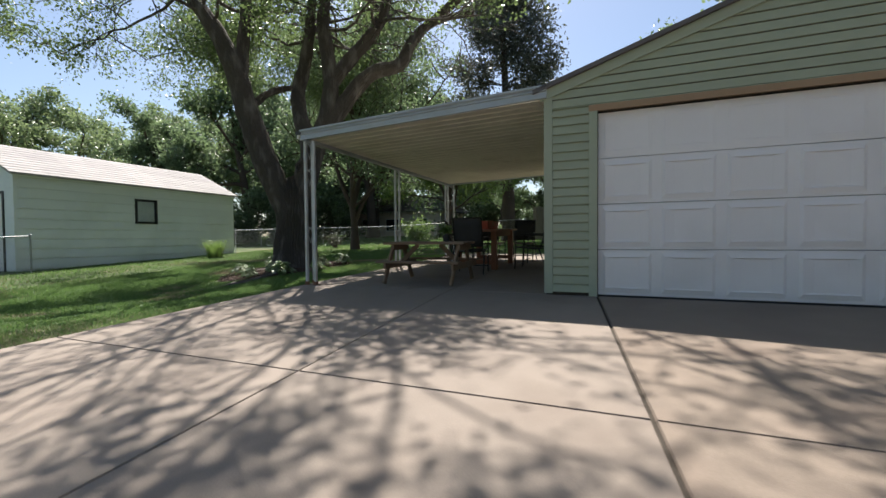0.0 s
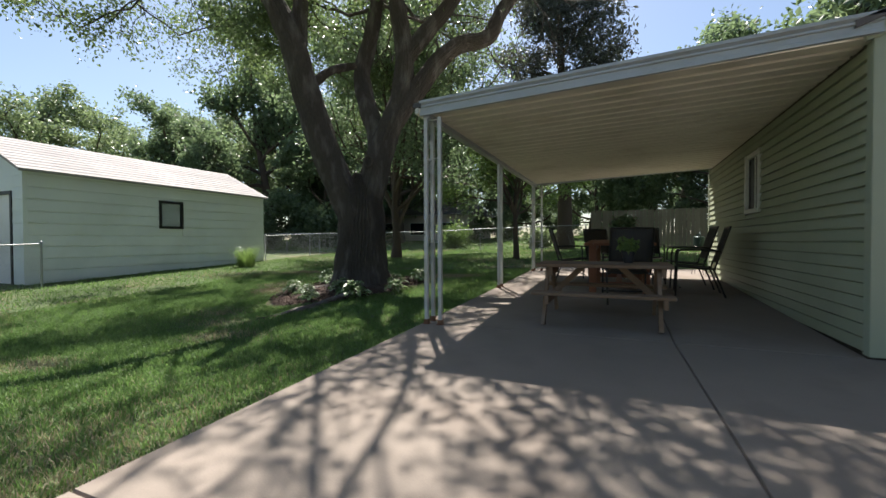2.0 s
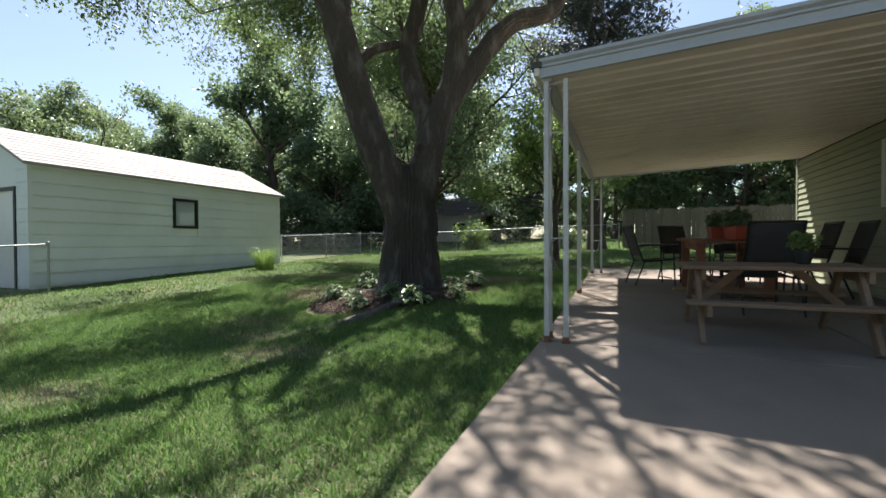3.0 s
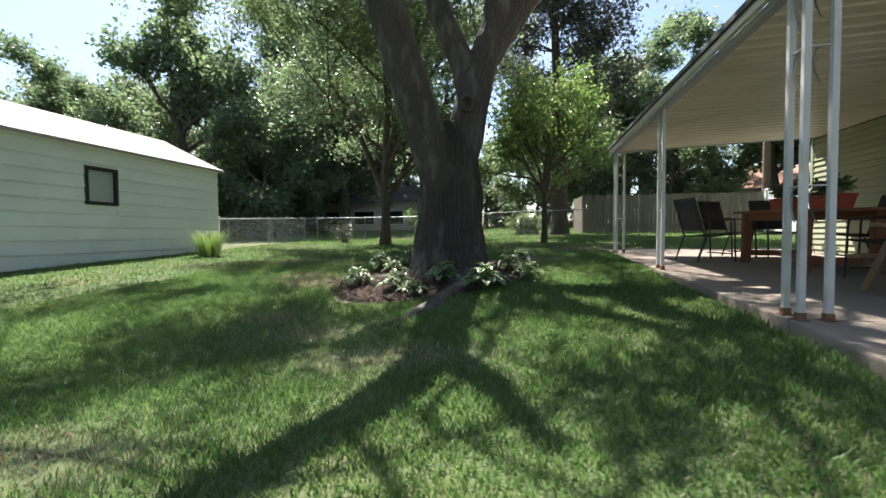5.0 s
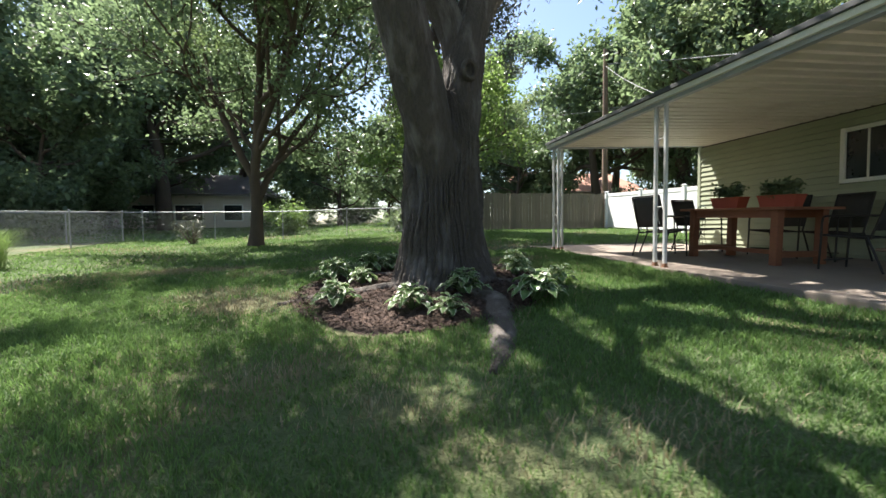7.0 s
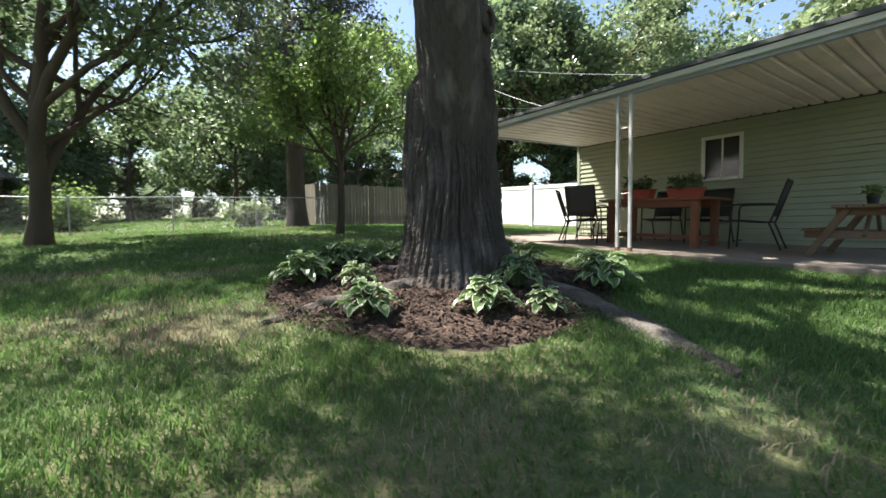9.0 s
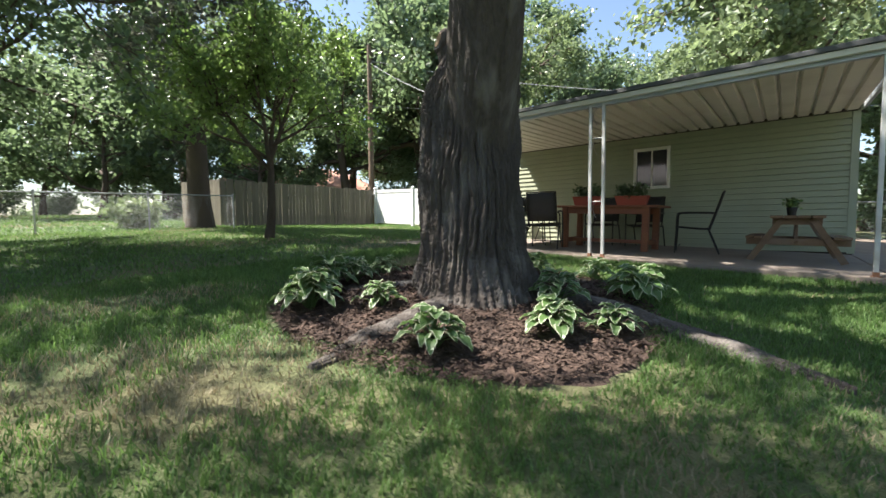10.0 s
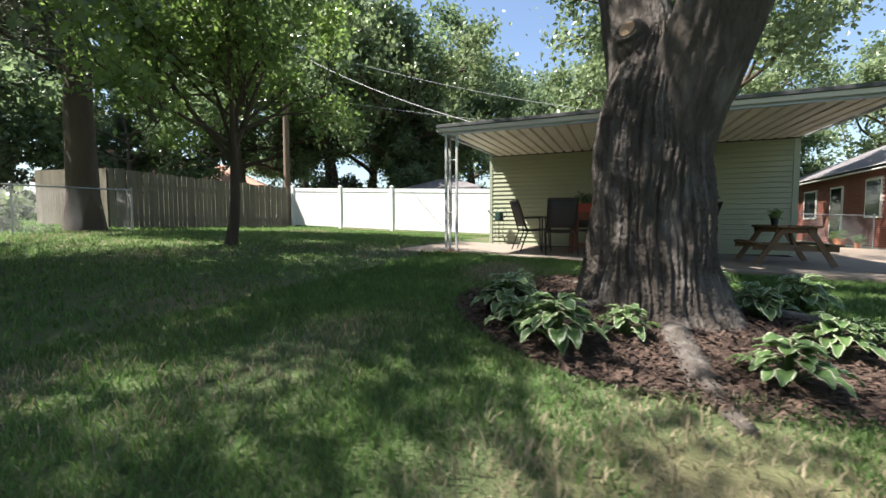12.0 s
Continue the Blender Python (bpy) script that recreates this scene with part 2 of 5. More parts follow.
M_WIRE = material("cable_sheath", (0.32, 0.32, 0.33), 0.6, spread=0.1, scale=8, fine=80, bump=0.0)
M_INSIDE = material("inside_board", (0.10, 0.09, 0.08), 0.9, spread=0.1, scale=3, fine=60, bump=0.1)
M_GLASS = glass_material("pane_glass")
# opaque near-black base colour stands in for the unlit rooms behind
M_DARKPANE = material("reflecting_pane", (0.02, 0.025, 0.03), 0.08, spread=0.1, scale=3, fine=20, bump=0.0, spec=0.8)


# ---------------------------------------------------------------- levels
TREE = (-6.42, 2.98)


def slab_z(y):
    return np.where(np.asarray(y) > 0, 0.012 + 0.030 * np.asarray(y, float), 0.012 + 0.047 * np.asarray(y, float))


def ground_z(x, y):
    x, y = np.asarray(x, float), np.asarray(y, float)
    yy = np.clip(y, -14, 40)
    z = np.where(yy > 0, 0.036 * yy, 0.047 * yy) - 0.02
    z = z + 0.030 * (np.clip(x, -11, -3.7) + 3.7)
    z = z - 0.275 * np.exp(-((x + 8.2) ** 2 + (y + 0.5) ** 2) / (2 * 2.4 ** 2))
    z = z - 0.07 * np.exp(-((x + 10.4) ** 2 + (y - 2.9) ** 2) / (2 * 0.9 ** 2))
    z = z + 0.10 * np.exp(-((x - TREE[0]) ** 2 + (y - TREE[1]) ** 2) / (2 * 0.9 ** 2))
    return z + 0.012 * np.sin(x * 1.7 + 0.6 * y) * np.cos(y * 1.3)


def on_slab(x, y):
    x, y = np.asarray(x, float), np.asarray(y, float)
    return (x > -3.66 - 0.10 * smoothstep(-2.0, -4.5, y)) & (y < 7.2) & ((x < 6.3) | (y < 0)) & (y > -14) & (x < 9)


def bed_mask(x, y):
    """1 inside the mulch bed."""
    x, y = np.asarray(x, float), np.asarray(y, float)
    a = np.arctan2(y - 2.95, x + 6.65)
    r = np.hypot((x + 6.65) / 1.42, (y - 2.95) / 1.48) - 0.07 * np.sin(3 * a + 1) - 0.05 * np.sin(5 * a)
    return r < 1


# ---------------------------------------------------------------- lawn and ground
def ground_material():
    m = material("lawn_soil", (0.075, 0.105, 0.04), 0.95, spread=0.25, scale=1.3, fine=55, bump=0.9, dist=0.03,
                 stain=(0.21, 0.165, 0.095), stain_amount=0.75, stain_scale=0.55)
    return m


gx = np.concatenate([np.linspace(-160, -22, 14), np.linspace(-20, 10, 121), np.linspace(12, 160, 14)])
gy = np.concatenate([np.linspace(-120, -16, 12), np.linspace(-14, 22, 145), np.linspace(24, 220, 22)])
X, Y = np.meshgrid(gx, gy)
Z = ground_z(X, Y)
Z = np.where(on_slab(X - 0.15, Y) & on_slab(X, Y + 0.15) & on_slab(X, Y - 0.15), Z - 0.09, Z)
n = len(gx)
idx = (np.arange(len(gy) - 1)[:, None] * n + np.arange(n - 1)).ravel()
s = Soup()
s.add(np.stack([X, Y, Z], -1), np.stack([idx, idx + 1, idx + 1 + n, idx + n], 1))
ground = part("ground", s, ground_material(), smooth=True)
tagged(ground, "worn sunlit lawn soil with bare patches", "ground", kind="structure")


# worn spots of the lawn: centre and radii
WORN = ((-8.6, 2.85, 0.75, 0.5), (-9.1, 3.5, 0.6, 0.4), (-7.3, 0.35, 1.0, 0.45), (-8.4, 4.8, 1.1, 0.45), (-8.0, 1.0, 0.6, 0.4), (-6.4, -0.3, 0.9, 0.4), (-7.4, -1.6, 0.7, 0.4), (-9.6, 5.6, 1.2, 0.4), (-5.2, 4.6, 0.8, 0.4), (-4.4, 6.6, 0.9, 0.5))


def blades(name, count, xr, yr, size, width, mats, rng, keep, lean=1.1):
    """Grass as single bent blades, two triangles each."""
    s = Soup()
    x, y = rng.uniform(*xr, count), rng.uniform(*yr, count)
    k = keep(x, y, rng)
    x, y = x[k], y[k]
    thin = np.zeros(len(x))
    for wx, wy, ra, rb in WORN:
        thin = np.maximum(thin, np.exp(-((x - wx) / ra) ** 2 - ((y - wy) / rb) ** 2))
    k = rng.uniform(0, 1, len(x)) > 0.75 * thin
    x, y, worn = x[k], y[k], thin[k]
    c = len(x)
    z = ground_z(x, y) - 0.004
    tuft = 0.65 + 0.35 * np.sin(x * 5.1 + 2 * np.sin(y * 2.3)) * np.sin(y * 4.3 + np.sin(x * 3.1))
    h = size * rng.uniform(0.4, 1.2, c) * (0.45 + 0.8 * tuft)
    a = rng.uniform(0, 2 * np.pi, c)
    ln_ = rng.uniform(0.15, 1.0, c) * lean * h
    la = a + rng.uniform(-0.8, 0.8, c) + 1.2
    w = width * rng.uniform(0.6, 1.2, c)
    p = np.stack([x, y, z], 1)
    side = np.stack([np.cos(a), np.sin(a), 0 * a], 1) * (w / 2)[:, None]
    off = np.stack([np.cos(la) * ln_, np.sin(la) * ln_, 0 * la], 1)
    up = np.array((0, 0, 1.0))
    mid = p + off * 0.35 + up * (h * 0.6)[:, None]
    tip = p + off + up * h[:, None]
    v = np.stack([p - side, p + side, mid + side * 0.7, tip, mid - side * 0.7], 1).reshape(-1, 3)
    b = np.arange(c) * 5
    dry = (3.2 * worn + np.sin(x * 0.9 + 1.3 * np.sin(y * 0.7)) + np.sin(y * 1.1 + x * 0.3) + rng.normal(0, 0.7, c)) > 2.05
    q = np.stack([b, b + 1, b + 2, b + 4], 1)
    t = np.stack([b + 4, b + 2, b + 3], 1)
    s.v.append(v)
    s.n = len(v)
    for f in (q, t):
        s.f.append(f)
        s.m.append(dry.astype(np.int32))
    ob = part(name, s, mats)
    return ob


def lawn_keep(x, y, rng):
    ok = ~on_slab(x + 0.02, y) & ~bed_mask(x, y)
    return ok & ~((x < -15.3) & (y > 1.5) & (y < 9.1))


rng = np.random.default_rng(7)
g = blades("lawn_grass", 400000, (-11.5, -3.4), (-4.2, 6.0), 0.055, 0.008, [M_GRASS, M_STRAW], rng, lawn_keep)
tagged(g, "mown green grass with dry straw patches on the ground", "grass", kind="stuff")
g = blades("far_lawn_grass", 210000, (-15.5, 4.0), (-8.0, 16.5), 0.055, 0.017, [M_GRASS, M_STRAW], rng,
           lambda x, y, r: lawn_keep(x, y, r) & ~((x > -11.4) & (y > -4.1) & (y < 5.9)))
tagged(g, "shaded mown lawn grass farther from the patio", "grass", kind="stuff")
g = blades("neighbour_grass", 60000, (-40, 12), (15, 42), 0.10, 0.05, [M_GRASS, M_STRAW], rng, lambda x, y, r: np.ones(len(x), bool))
tagged(g, "sunlit neighbouring lawn beyond the wire fence", "grass", kind="stuff")

# mulch bed: a low heap with loose chips
s = Soup()
rr, aa = np.meshgrid(np.linspace(0, 1, 26), np.linspace(0, 2 * np.pi, 73)[:-1], indexing="ij")
bx = -6.65 + rr * np.cos(aa) * 1.46 * (1 + 0.07 * np.sin(3 * aa + 1) + 0.05 * np.sin(5 * aa))
by = 2.95 + rr * np.sin(aa) * 1.52 * (1 + 0.07 * np.sin(3 * aa + 1) + 0.05 * np.sin(5 * aa))
bz = ground_z(bx, by) + 0.035 * (1 - rr ** 6) - 0.01 + rng.normal(0, 0.004, bx.shape)
i, j = np.meshgrid(np.arange(25), np.arange(72), indexing="ij")
s.add(np.stack([bx, by, bz], -1), np.stack([(i * 72 + j), ((i + 1) * 72 + j), ((i + 1) * 72 + (j + 1) % 72), (i * 72 + (j + 1) % 72)], -1).reshape(-1, 4))
mulch = tagged(part("mulch_bed", s, M_MULCH, smooth=True), "dark brown bark mulch bed round the shade tree", "mulch", kind="structure")
s = Soup()
c = 15000
r_, a_ = np.sqrt(rng.uniform(0, 1, c)) * 1.02, rng.uniform(0, 2 * np.pi, c)
px, py = -6.65 + r_ * np.cos(a_) * 1.44, 2.95 + r_ * np.sin(a_) * 1.50
pz = ground_z(px, py) + 0.03 + rng.uniform(0, 0.012, c)
yaw, ln_, wd = rng.uniform(0, np.pi, c), rng.uniform(0.008, 0.028, c), rng.uniform(0.003, 0.008, c)
d = np.stack([np.cos(yaw), np.sin(yaw), rng.normal(0, 0.35, c)], 1) * ln_[:, None] / 1
e = np.stack([-np.sin(yaw), np.cos(yaw), rng.normal(0, 0.3, c)], 1) * wd[:, None]
p = np.stack([px, py, pz], 1)
b = np.arange(c) * 4
s.add(np.stack([p - d - e, p + d - e, p + d + e, p - d + e], 1), np.stack([b, b + 1, b + 2, b + 3], 1))
tagged(part("mulch_chips", s, M_MULCH), "loose shredded bark chips on the mulch bed", "mulch", kind="stuff")

# ---------------------------------------------------------------- concrete
floor = thing("pavement", "stained concrete driveway and patio slabs", "concrete", kind="structure")
s = Soup()
for y0, y1 in ((-13.9, 0.0), (0.0, 7.1)):
    z0, z1 = float(slab_z(y0)), float(slab_z(y1))
    x0, x1 = -3.60, (8.9 if y0 < 0 else -0.02)
    s.add([(x0, y0, z0 - 0.016), (x1, y0, z0 - 0.016), (x1, y1, z1 - 0.016), (x0, y1, z1 - 0.016)], [(0, 1, 2, 3)])
part("joint_bed", s, M_JOINT, floor)


def slab(corners, mat):
    """One cast slab between joints; corners run counter-clockwise."""
    s = Soup()
    c = np.array([(x, y, float(slab_z(y))) for x, y in corners])
    k = len(c)
    mid = c.mean(0)
    inner = c + (mid - c) / np.linalg.norm(mid - c, axis=1)[:, None] * 0.007
    low = c - (0, 0, 0.012)
    deep = c - (0, 0, 0.14)
    s.add(np.concatenate([inner, low, deep]), [(i, k + i, k + (i + 1) % k, (i + 1) % k) for i in range(k)]
          + [(k + i, 2 * k + i, 2 * k + (i + 1) % k, k + (i + 1) % k) for i in range(k)])
    s.add(inner, [tuple(range(k))])
    # slabs wind either way; keep the top facing up
    return part("slab", s, mat, floor)


G = 0.004
JX = lambda y: -1.27 - 0.05 * min(y, 0.0)
DX = lambda y: 0.56 + 0.11 * (-y) if y < 0 else 0.56
EX = lambda y: -3.60 - 0.05 * max(0.0, -y) if y < 0 else -3.63
rows_y = [-13.9, -9.2, -6.1, -3.05, -0.0]
for ya, yb in zip(rows_y[:-1], rows_y[1:]):
    yb_, ya_ = yb - G, ya + G
    slab([(EX(ya), ya_), (JX(ya) - G, ya_), (JX(yb) - G, yb_), (EX(yb), yb_)], M_CONC)
    slab([(JX(ya) + G, ya_), (DX(ya) - 0.012, ya_), (DX(yb) - 0.012, yb_), (JX(yb) + G, yb_)], M_CONC)
    slab([(DX(ya) + 0.012, ya_), (4.6, ya_), (4.6, yb_), (DX(yb) + 0.012, yb_)], M_CONC2)
    slab([(4.6 + 2 * G, ya_), (8.9, ya_), (8.9, yb_), (4.6 + 2 * G, yb_)], M_CONC2)
for ya, yb in ((0.0, 3.05), (3.05, 6.95)):
    slab([(EX(1), ya + G), (-1.27 - G, ya + G), (-1.27 - G, yb - G), (EX(1), yb - G)], M_CONC)
    slab([(-1.27 + G, ya + G), (-0.03, ya + G), (-0.03, yb - G), (-1.27 + G, yb - G)], M_CONC)

# ---------------------------------------------------------------- green garage
GW, GD, RIDGE_X = 6.0, 6.12, 3.0
EAVE, SLOPE = 2.40, 0.325
garage = thing("garage", "pale sage green lap-sided garage with a white overhead door", "garage", kind="structure")
s = Soup()
T = 0.12
# side walls with window opening, back wall, front wall round the door
WY0, WY1, WZ0, WZ1 = 2.72, 3.29, 1.31, 2.03
for a, b in (((0, 0.0, -0.3), (T, WY0, EAVE)), ((0, WY1, -0.3), (T, GD, EAVE)), ((0, WY0, -0.3), (T, WY1, WZ0)), ((0, WY0, WZ1), (T, WY1, EAVE)),
             ((GW - T, 0, -0.3), (GW, GD, EAVE)), ((T, GD - T, -0.3), (GW - T, GD, EAVE)),
             ((T, 0, -0.3), (0.56, T, EAVE)), ((5.44, 0, -0.3), (GW - T, T, EAVE)), ((0.56, 0, 2.13), (5.44, T, EAVE))):
    s.box(a, b)
for y in (0.0, GD - T):
    zr = EAVE + SLOPE * RIDGE_X
    s.add([(0, y, EAVE), (GW, y, EAVE), (RIDGE_X, y, zr), (0, y + T, EAVE), (GW, y + T, EAVE), (RIDGE_X, y + T, zr)], [(0, 1, 2), (5, 4, 3)])
part("wall", s, M_INSIDE, garage)
s = Soup()
s.box((T, T, -0.1), (GW - T, GD - T, 0.02))
part("floor", s, M_CONC2, garage)
# unseen board, added to stop light leaking in under the roof
s = Soup()
s.box((T, T, 2.34), (GW - T, GD - T, 2.39))
part("inner_ceiling", s, M_INSIDE, garage)
LAP = 0.103


def lap_board(parent, a, b, z0, out, mat, lift=0.030, height=LAP):
    """A wedge-shaped lap board from a to b (ends at its top edge may be clipped), thick at the foot."""
    (ax, ay, atop), (bx_, by_, btop) = a, b
    ox, oy = out
    s = Soup()
    v = []
    for x, y, top in ((ax, ay, atop), (bx_, by_, btop)):
        v += [(x, y, z0), (x + ox * lift, y + oy * lift, z0), (x + ox * (lift - 0.001), y + oy * (lift - 0.001), z0 + 0.008), (x + ox * 0.014, y + oy * 0.014, top - 0.016), (x + ox * 0.002, y + oy * 0.002, top - 0.012), (x, y, top)]
    s.add(v, [(0, 6, 7, 1), (1, 7, 8, 2), (2, 8, 9, 3), (3, 9, 10, 4), (4, 10, 11, 5)])
    s.add(v, [(0, 1, 2, 3, 4, 5), (11, 10, 9, 8, 7, 6)])
    return part("siding_board", s, mat, parent)


front = thing("wall_front", "sage green lap siding on the garage gable front", "wall", kind="structure")
side = thing("wall_side", "sage green lap siding on the garage side wall under the carport", "wall", kind="structure")
z = 0.05
while z < EAVE + SLOPE * RIDGE_X - 0.05:
    top = z + LAP
    if top <= 2.16:
        lap_board(front, (0.06, 0, top), (0.47, 0, top), z, (0, -1), M_SIDING)
        lap_board(front, (5.53, 0, top), (5.94, 0, top), z, (0, -1), M_SIDING)
    elif z < 2.20:
        lap_board(front, (0.06, 0, 2.20), (0.47, 0, 2.20), z, (0, -1), M_SIDING)
        lap_board(front, (5.53, 0, 2.20), (5.94, 0, 2.20), z, (0, -1), M_SIDING)
        lap_board(front, (0.06, 0, top), (5.94, 0, top), 2.20, (0, -1), M_SIDING)
    else:
        x0 = max(0.06, (z - EAVE) / SLOPE + 0.05)
        x1 = GW - x0
        xt = max(x0, (top - EAVE) / SLOPE)
        s = Soup()
        v = [(x0, -0.030, z), (x1, -0.030, z), (GW - xt, -0.018, top - 0.012), (xt, -0.018, top - 0.012), (x0, 0, z), (x1, 0, z), (GW - xt, -0.001, top - 0.008), (xt, -0.001, top - 0.008)]
        s.add(v, [(0, 1, 2, 3), (4, 5, 1, 0), (3, 2, 6, 7)])
        part("siding_board", s, M_SIDING, front)
    if z < 2.3:
        zt = min(top, 2.36)
        for ya, yb in ((0.06, GD - 0.05),) if (top < WZ0 - 0.06 or z > WZ1 + 0.06) else ((0.06, WY0 - 0.06), (WY1 + 0.06, GD - 0.05)):
            lap_board(side, (0, yb, zt), (0, ya, zt), z, (-1, 0), M_SIDING)
        if z < WZ0 - 0.06 < top:
            lap_board(side, (0, WY1 + 0.06, WZ0 - 0.06), (0, WY0 - 0.06, WZ0 - 0.06), z, (-1, 0), M_SIDING)
        if z < WZ1 + 0.06 < top:
            lap_board(side, (0, WY1 + 0.06, zt), (0, WY0 - 0.06, zt), WZ1 + 0.06, (-1, 0), M_SIDING)
    z += LAP
s = Soup()
s.box((-0.036, -0.036, 0.03), (0.06, 0.0, EAVE + 0.02))
s.box((-0.036, 0.0, 0.03), (0.0, 0.06, EAVE - 0.09))
part("corner_trim", s, M_TRIM, front, "sage corner strip")
s = Soup()
s.box((GW - 0.06, -0.036, 0.03), (GW + 0.036, 0.0, EAVE + 0.02))
part("corner_trim", s, M_TRIM, front)
s = Soup()
s.box((-0.036, GD - 0.05, 0.2), (0.0, GD + 0.02, EAVE - 0.04))
part("corner_trim", s, M_TRIM, side)
s = Soup()
s.box((0.02, -0.010, -0.06), (0.54, 0.0, 0.05))
s.box((5.46, -0.010, -0.06), (GW - 0.02, 0.0, 0.05))
s.box((-0.012, 0.0, -0.06), (0.0, GD, 0.05))
part("foundation", s, M_JOINT, garage, "dark foundation strip along the wall foot")
# rake boards and roof
for sgn in (-1, 1):
    s = Soup()
    xe = RIDGE_X + sgn * (RIDGE_X + 0.10)
    ze = EAVE - SLOPE * 0.10
    s.beam((xe, -0.035, ze + 0.005), (RIDGE_X, -0.035, EAVE + SLOPE * RIDGE_X + 0.005), 0.03, 0.15, up=(0, 0, 1))
    part("rake_board", s, M_TRIM, garage, "sage rake board")
    s = Soup()
    s.beam((xe, -0.07, ze + 0.075), (RIDGE_X, -0.07, EAVE + SLOPE * RIDGE_X + 0.075), 0.05, 0.035)
    part("rake_edge", s, M_TRIM, garage)
    s = Soup()
    zr = EAVE + SLOPE * RIDGE_X
    x2 = RIDGE_X + sgn * (RIDGE_X + 0.16)
    z2 = EAVE - SLOPE * 0.16
    v = [(x2, -0.10, z2 + 0.09), (RIDGE_X, -0.10, zr + 0.09), (RIDGE_X, GD + 0.10, zr + 0.09), (x2, GD + 0.10, z2 + 0.09)]
    v += [(x, y, z - 0.05) for x, y, z in v]
    s.add(v, [(0, 1, 2, 3), (7, 6, 5, 4), (0, 4, 5, 1), (1, 5, 6, 2), (2, 6, 7, 3), (3, 7, 4, 0)])
    part("roof", s, M_SHINGLE_D, garage)
# door frame
s = Soup()
s.box((0.47, -0.03, 0.01), (0.56, 0.04, 2.13))
s.box((5.44, -0.03, 0.01), (5.53, 0.04, 2.13))
part("door_jamb", s, M_TRIM, garage, "sage door jamb")
s = Soup()
s.box((0.47, -0.034, 2.13), (5.53, 0.04, 2.20))
part("door_head", s, M_DOORTRIM, garage, "tan painted door head, darkened for shade")
door = thing("door_1", "closed white panelled overhead garage door", "garage door", kind="structure")
DW = (5.44 - 0.56) / 8
for r in range(4):
    s = Soup()
    z0, z1 = 0.025 + r * 0.525, 0.025 + (r + 1) * 0.525 - 0.006
    s.box((0.565, 0.055, z0), (5.435, 0.095, z1))
    sec = bevel(part("section", s, M_DOOR, door), 0.005)
    for c_ in range(8):
        x0, x1 = 0.56 + c_ * DW + 0.085, 0.56 + (c_ + 1) * DW - 0.075
        za, zb = z0 + 0.085, z1 - 0.08
        s = Soup()
        # long pressed panel: a soft swell round a crisp, shallow recess
        lip = 0.005 if r == 3 else 0.016
        v = []
        for dx, dz, y in ((-0.03, -0.055, 0.0548), (0.0, 0.0, 0.0548 - lip), (0.09, 0.012, 0.0546)):
            v += [(x0 + dx, y, za + dz), (x1 - dx, y, za + dz), (x1 - dx, y, zb - dz), (x0 + dx, y, zb - dz)]
        s.add(v, [(8, 9, 10, 11)] + [(k * 4 + j, k * 4 + (j + 1) % 4, k * 4 + 4 + (j + 1) % 4, k * 4 + 4 + j) for k in range(2) for j in range(4)])
        part("panel", s, M_DOOR, sec)
s = Soup()
s.box((0.565, 0.05, -0.01), (5.435, 0.10, 0.026))
part("bottom_seal", s, M_BLACK, door, "black rubber bottom seal")
# side window
win = thing("window_1", "small white framed sliding window in the garage side wall", "window", kind="structure")
s = Soup()
for a, b in (((-0.045, WY0 - 0.06, WZ0 - 0.06), (0.05, WY0, WZ1 + 0.06)), ((-0.045, WY1, WZ0 - 0.06), (0.05, WY1 + 0.06, WZ1 + 0.06)),
             ((-0.03, WY0, WZ1), (0.05, WY1, WZ1 + 0.06)), ((-0.055, WY0, WZ0 - 0.06), (0.05, WY1, WZ0))):
    s.box(a, b)
bevel(part("window_frame", s, M_WHITE, win))
s = Soup()
ym = (WY0 + WY1) / 2
s.box((0.0, ym - 0.014, WZ0), (0.035, ym + 0.014, WZ1))
part("mullion", s, M_WHITE, win)
for ya, yb in ((WY0, ym - 0.014), (ym + 0.014, WY1)):
    s = Soup()
    s.box((0.012, ya, WZ0), (0.018, yb, WZ1))
    part("pane", s, M_DARKPANE, win, "reflecting pane coloured dark for the unlit room")

# ---------------------------------------------------------------- carport
CX0, CY0, CY1 = -3.62, -0.05, 5.98
CZW, CZO = 2.335, 2.215       # underside at the wall and at the outer beam
carport = thing("carport", "white corrugated metal patio cover on slim paired posts", "patio cover", kind="structure")


def under(x):
    return CZW + (CZO - CZW) * (x / CX0)


PITCH = 0.203
k = int(round((CY1 - CY0 - 0.04) / PITCH))
pw = (CY1 - CY0 - 0.04) / k
prof = [(0.0, 0.04), (0.010, 0.04), (0.030, 0.0), (pw - 0.030, 0.0), (pw - 0.010, 0.04), (pw, 0.04)]
s = Soup()
v = []
for x in (-0.004, CX0 + 0.03):
    for yy, zz in prof:
        v.append((x, yy, under(x) + zz))
    for yy, zz in prof[::-1]:
        v.append((x, yy, under(x) + zz + 0.004))
kk = len(prof) * 2
s.add(v, [(i, (i + 1) % kk, kk + (i + 1) % kk, kk + i) for i in range(kk)])
s.add(v, [tuple(range(kk))[::-1], tuple(range(kk, 2 * kk))])
pan_mesh = s.mesh("roof_pan", M_PAN)
for i in range(k):
    ob = new("roof_pan", pan_mesh)
    ob.parent = carport
    ob.location = (0, CY0 + 0.02 + i * pw, 0)


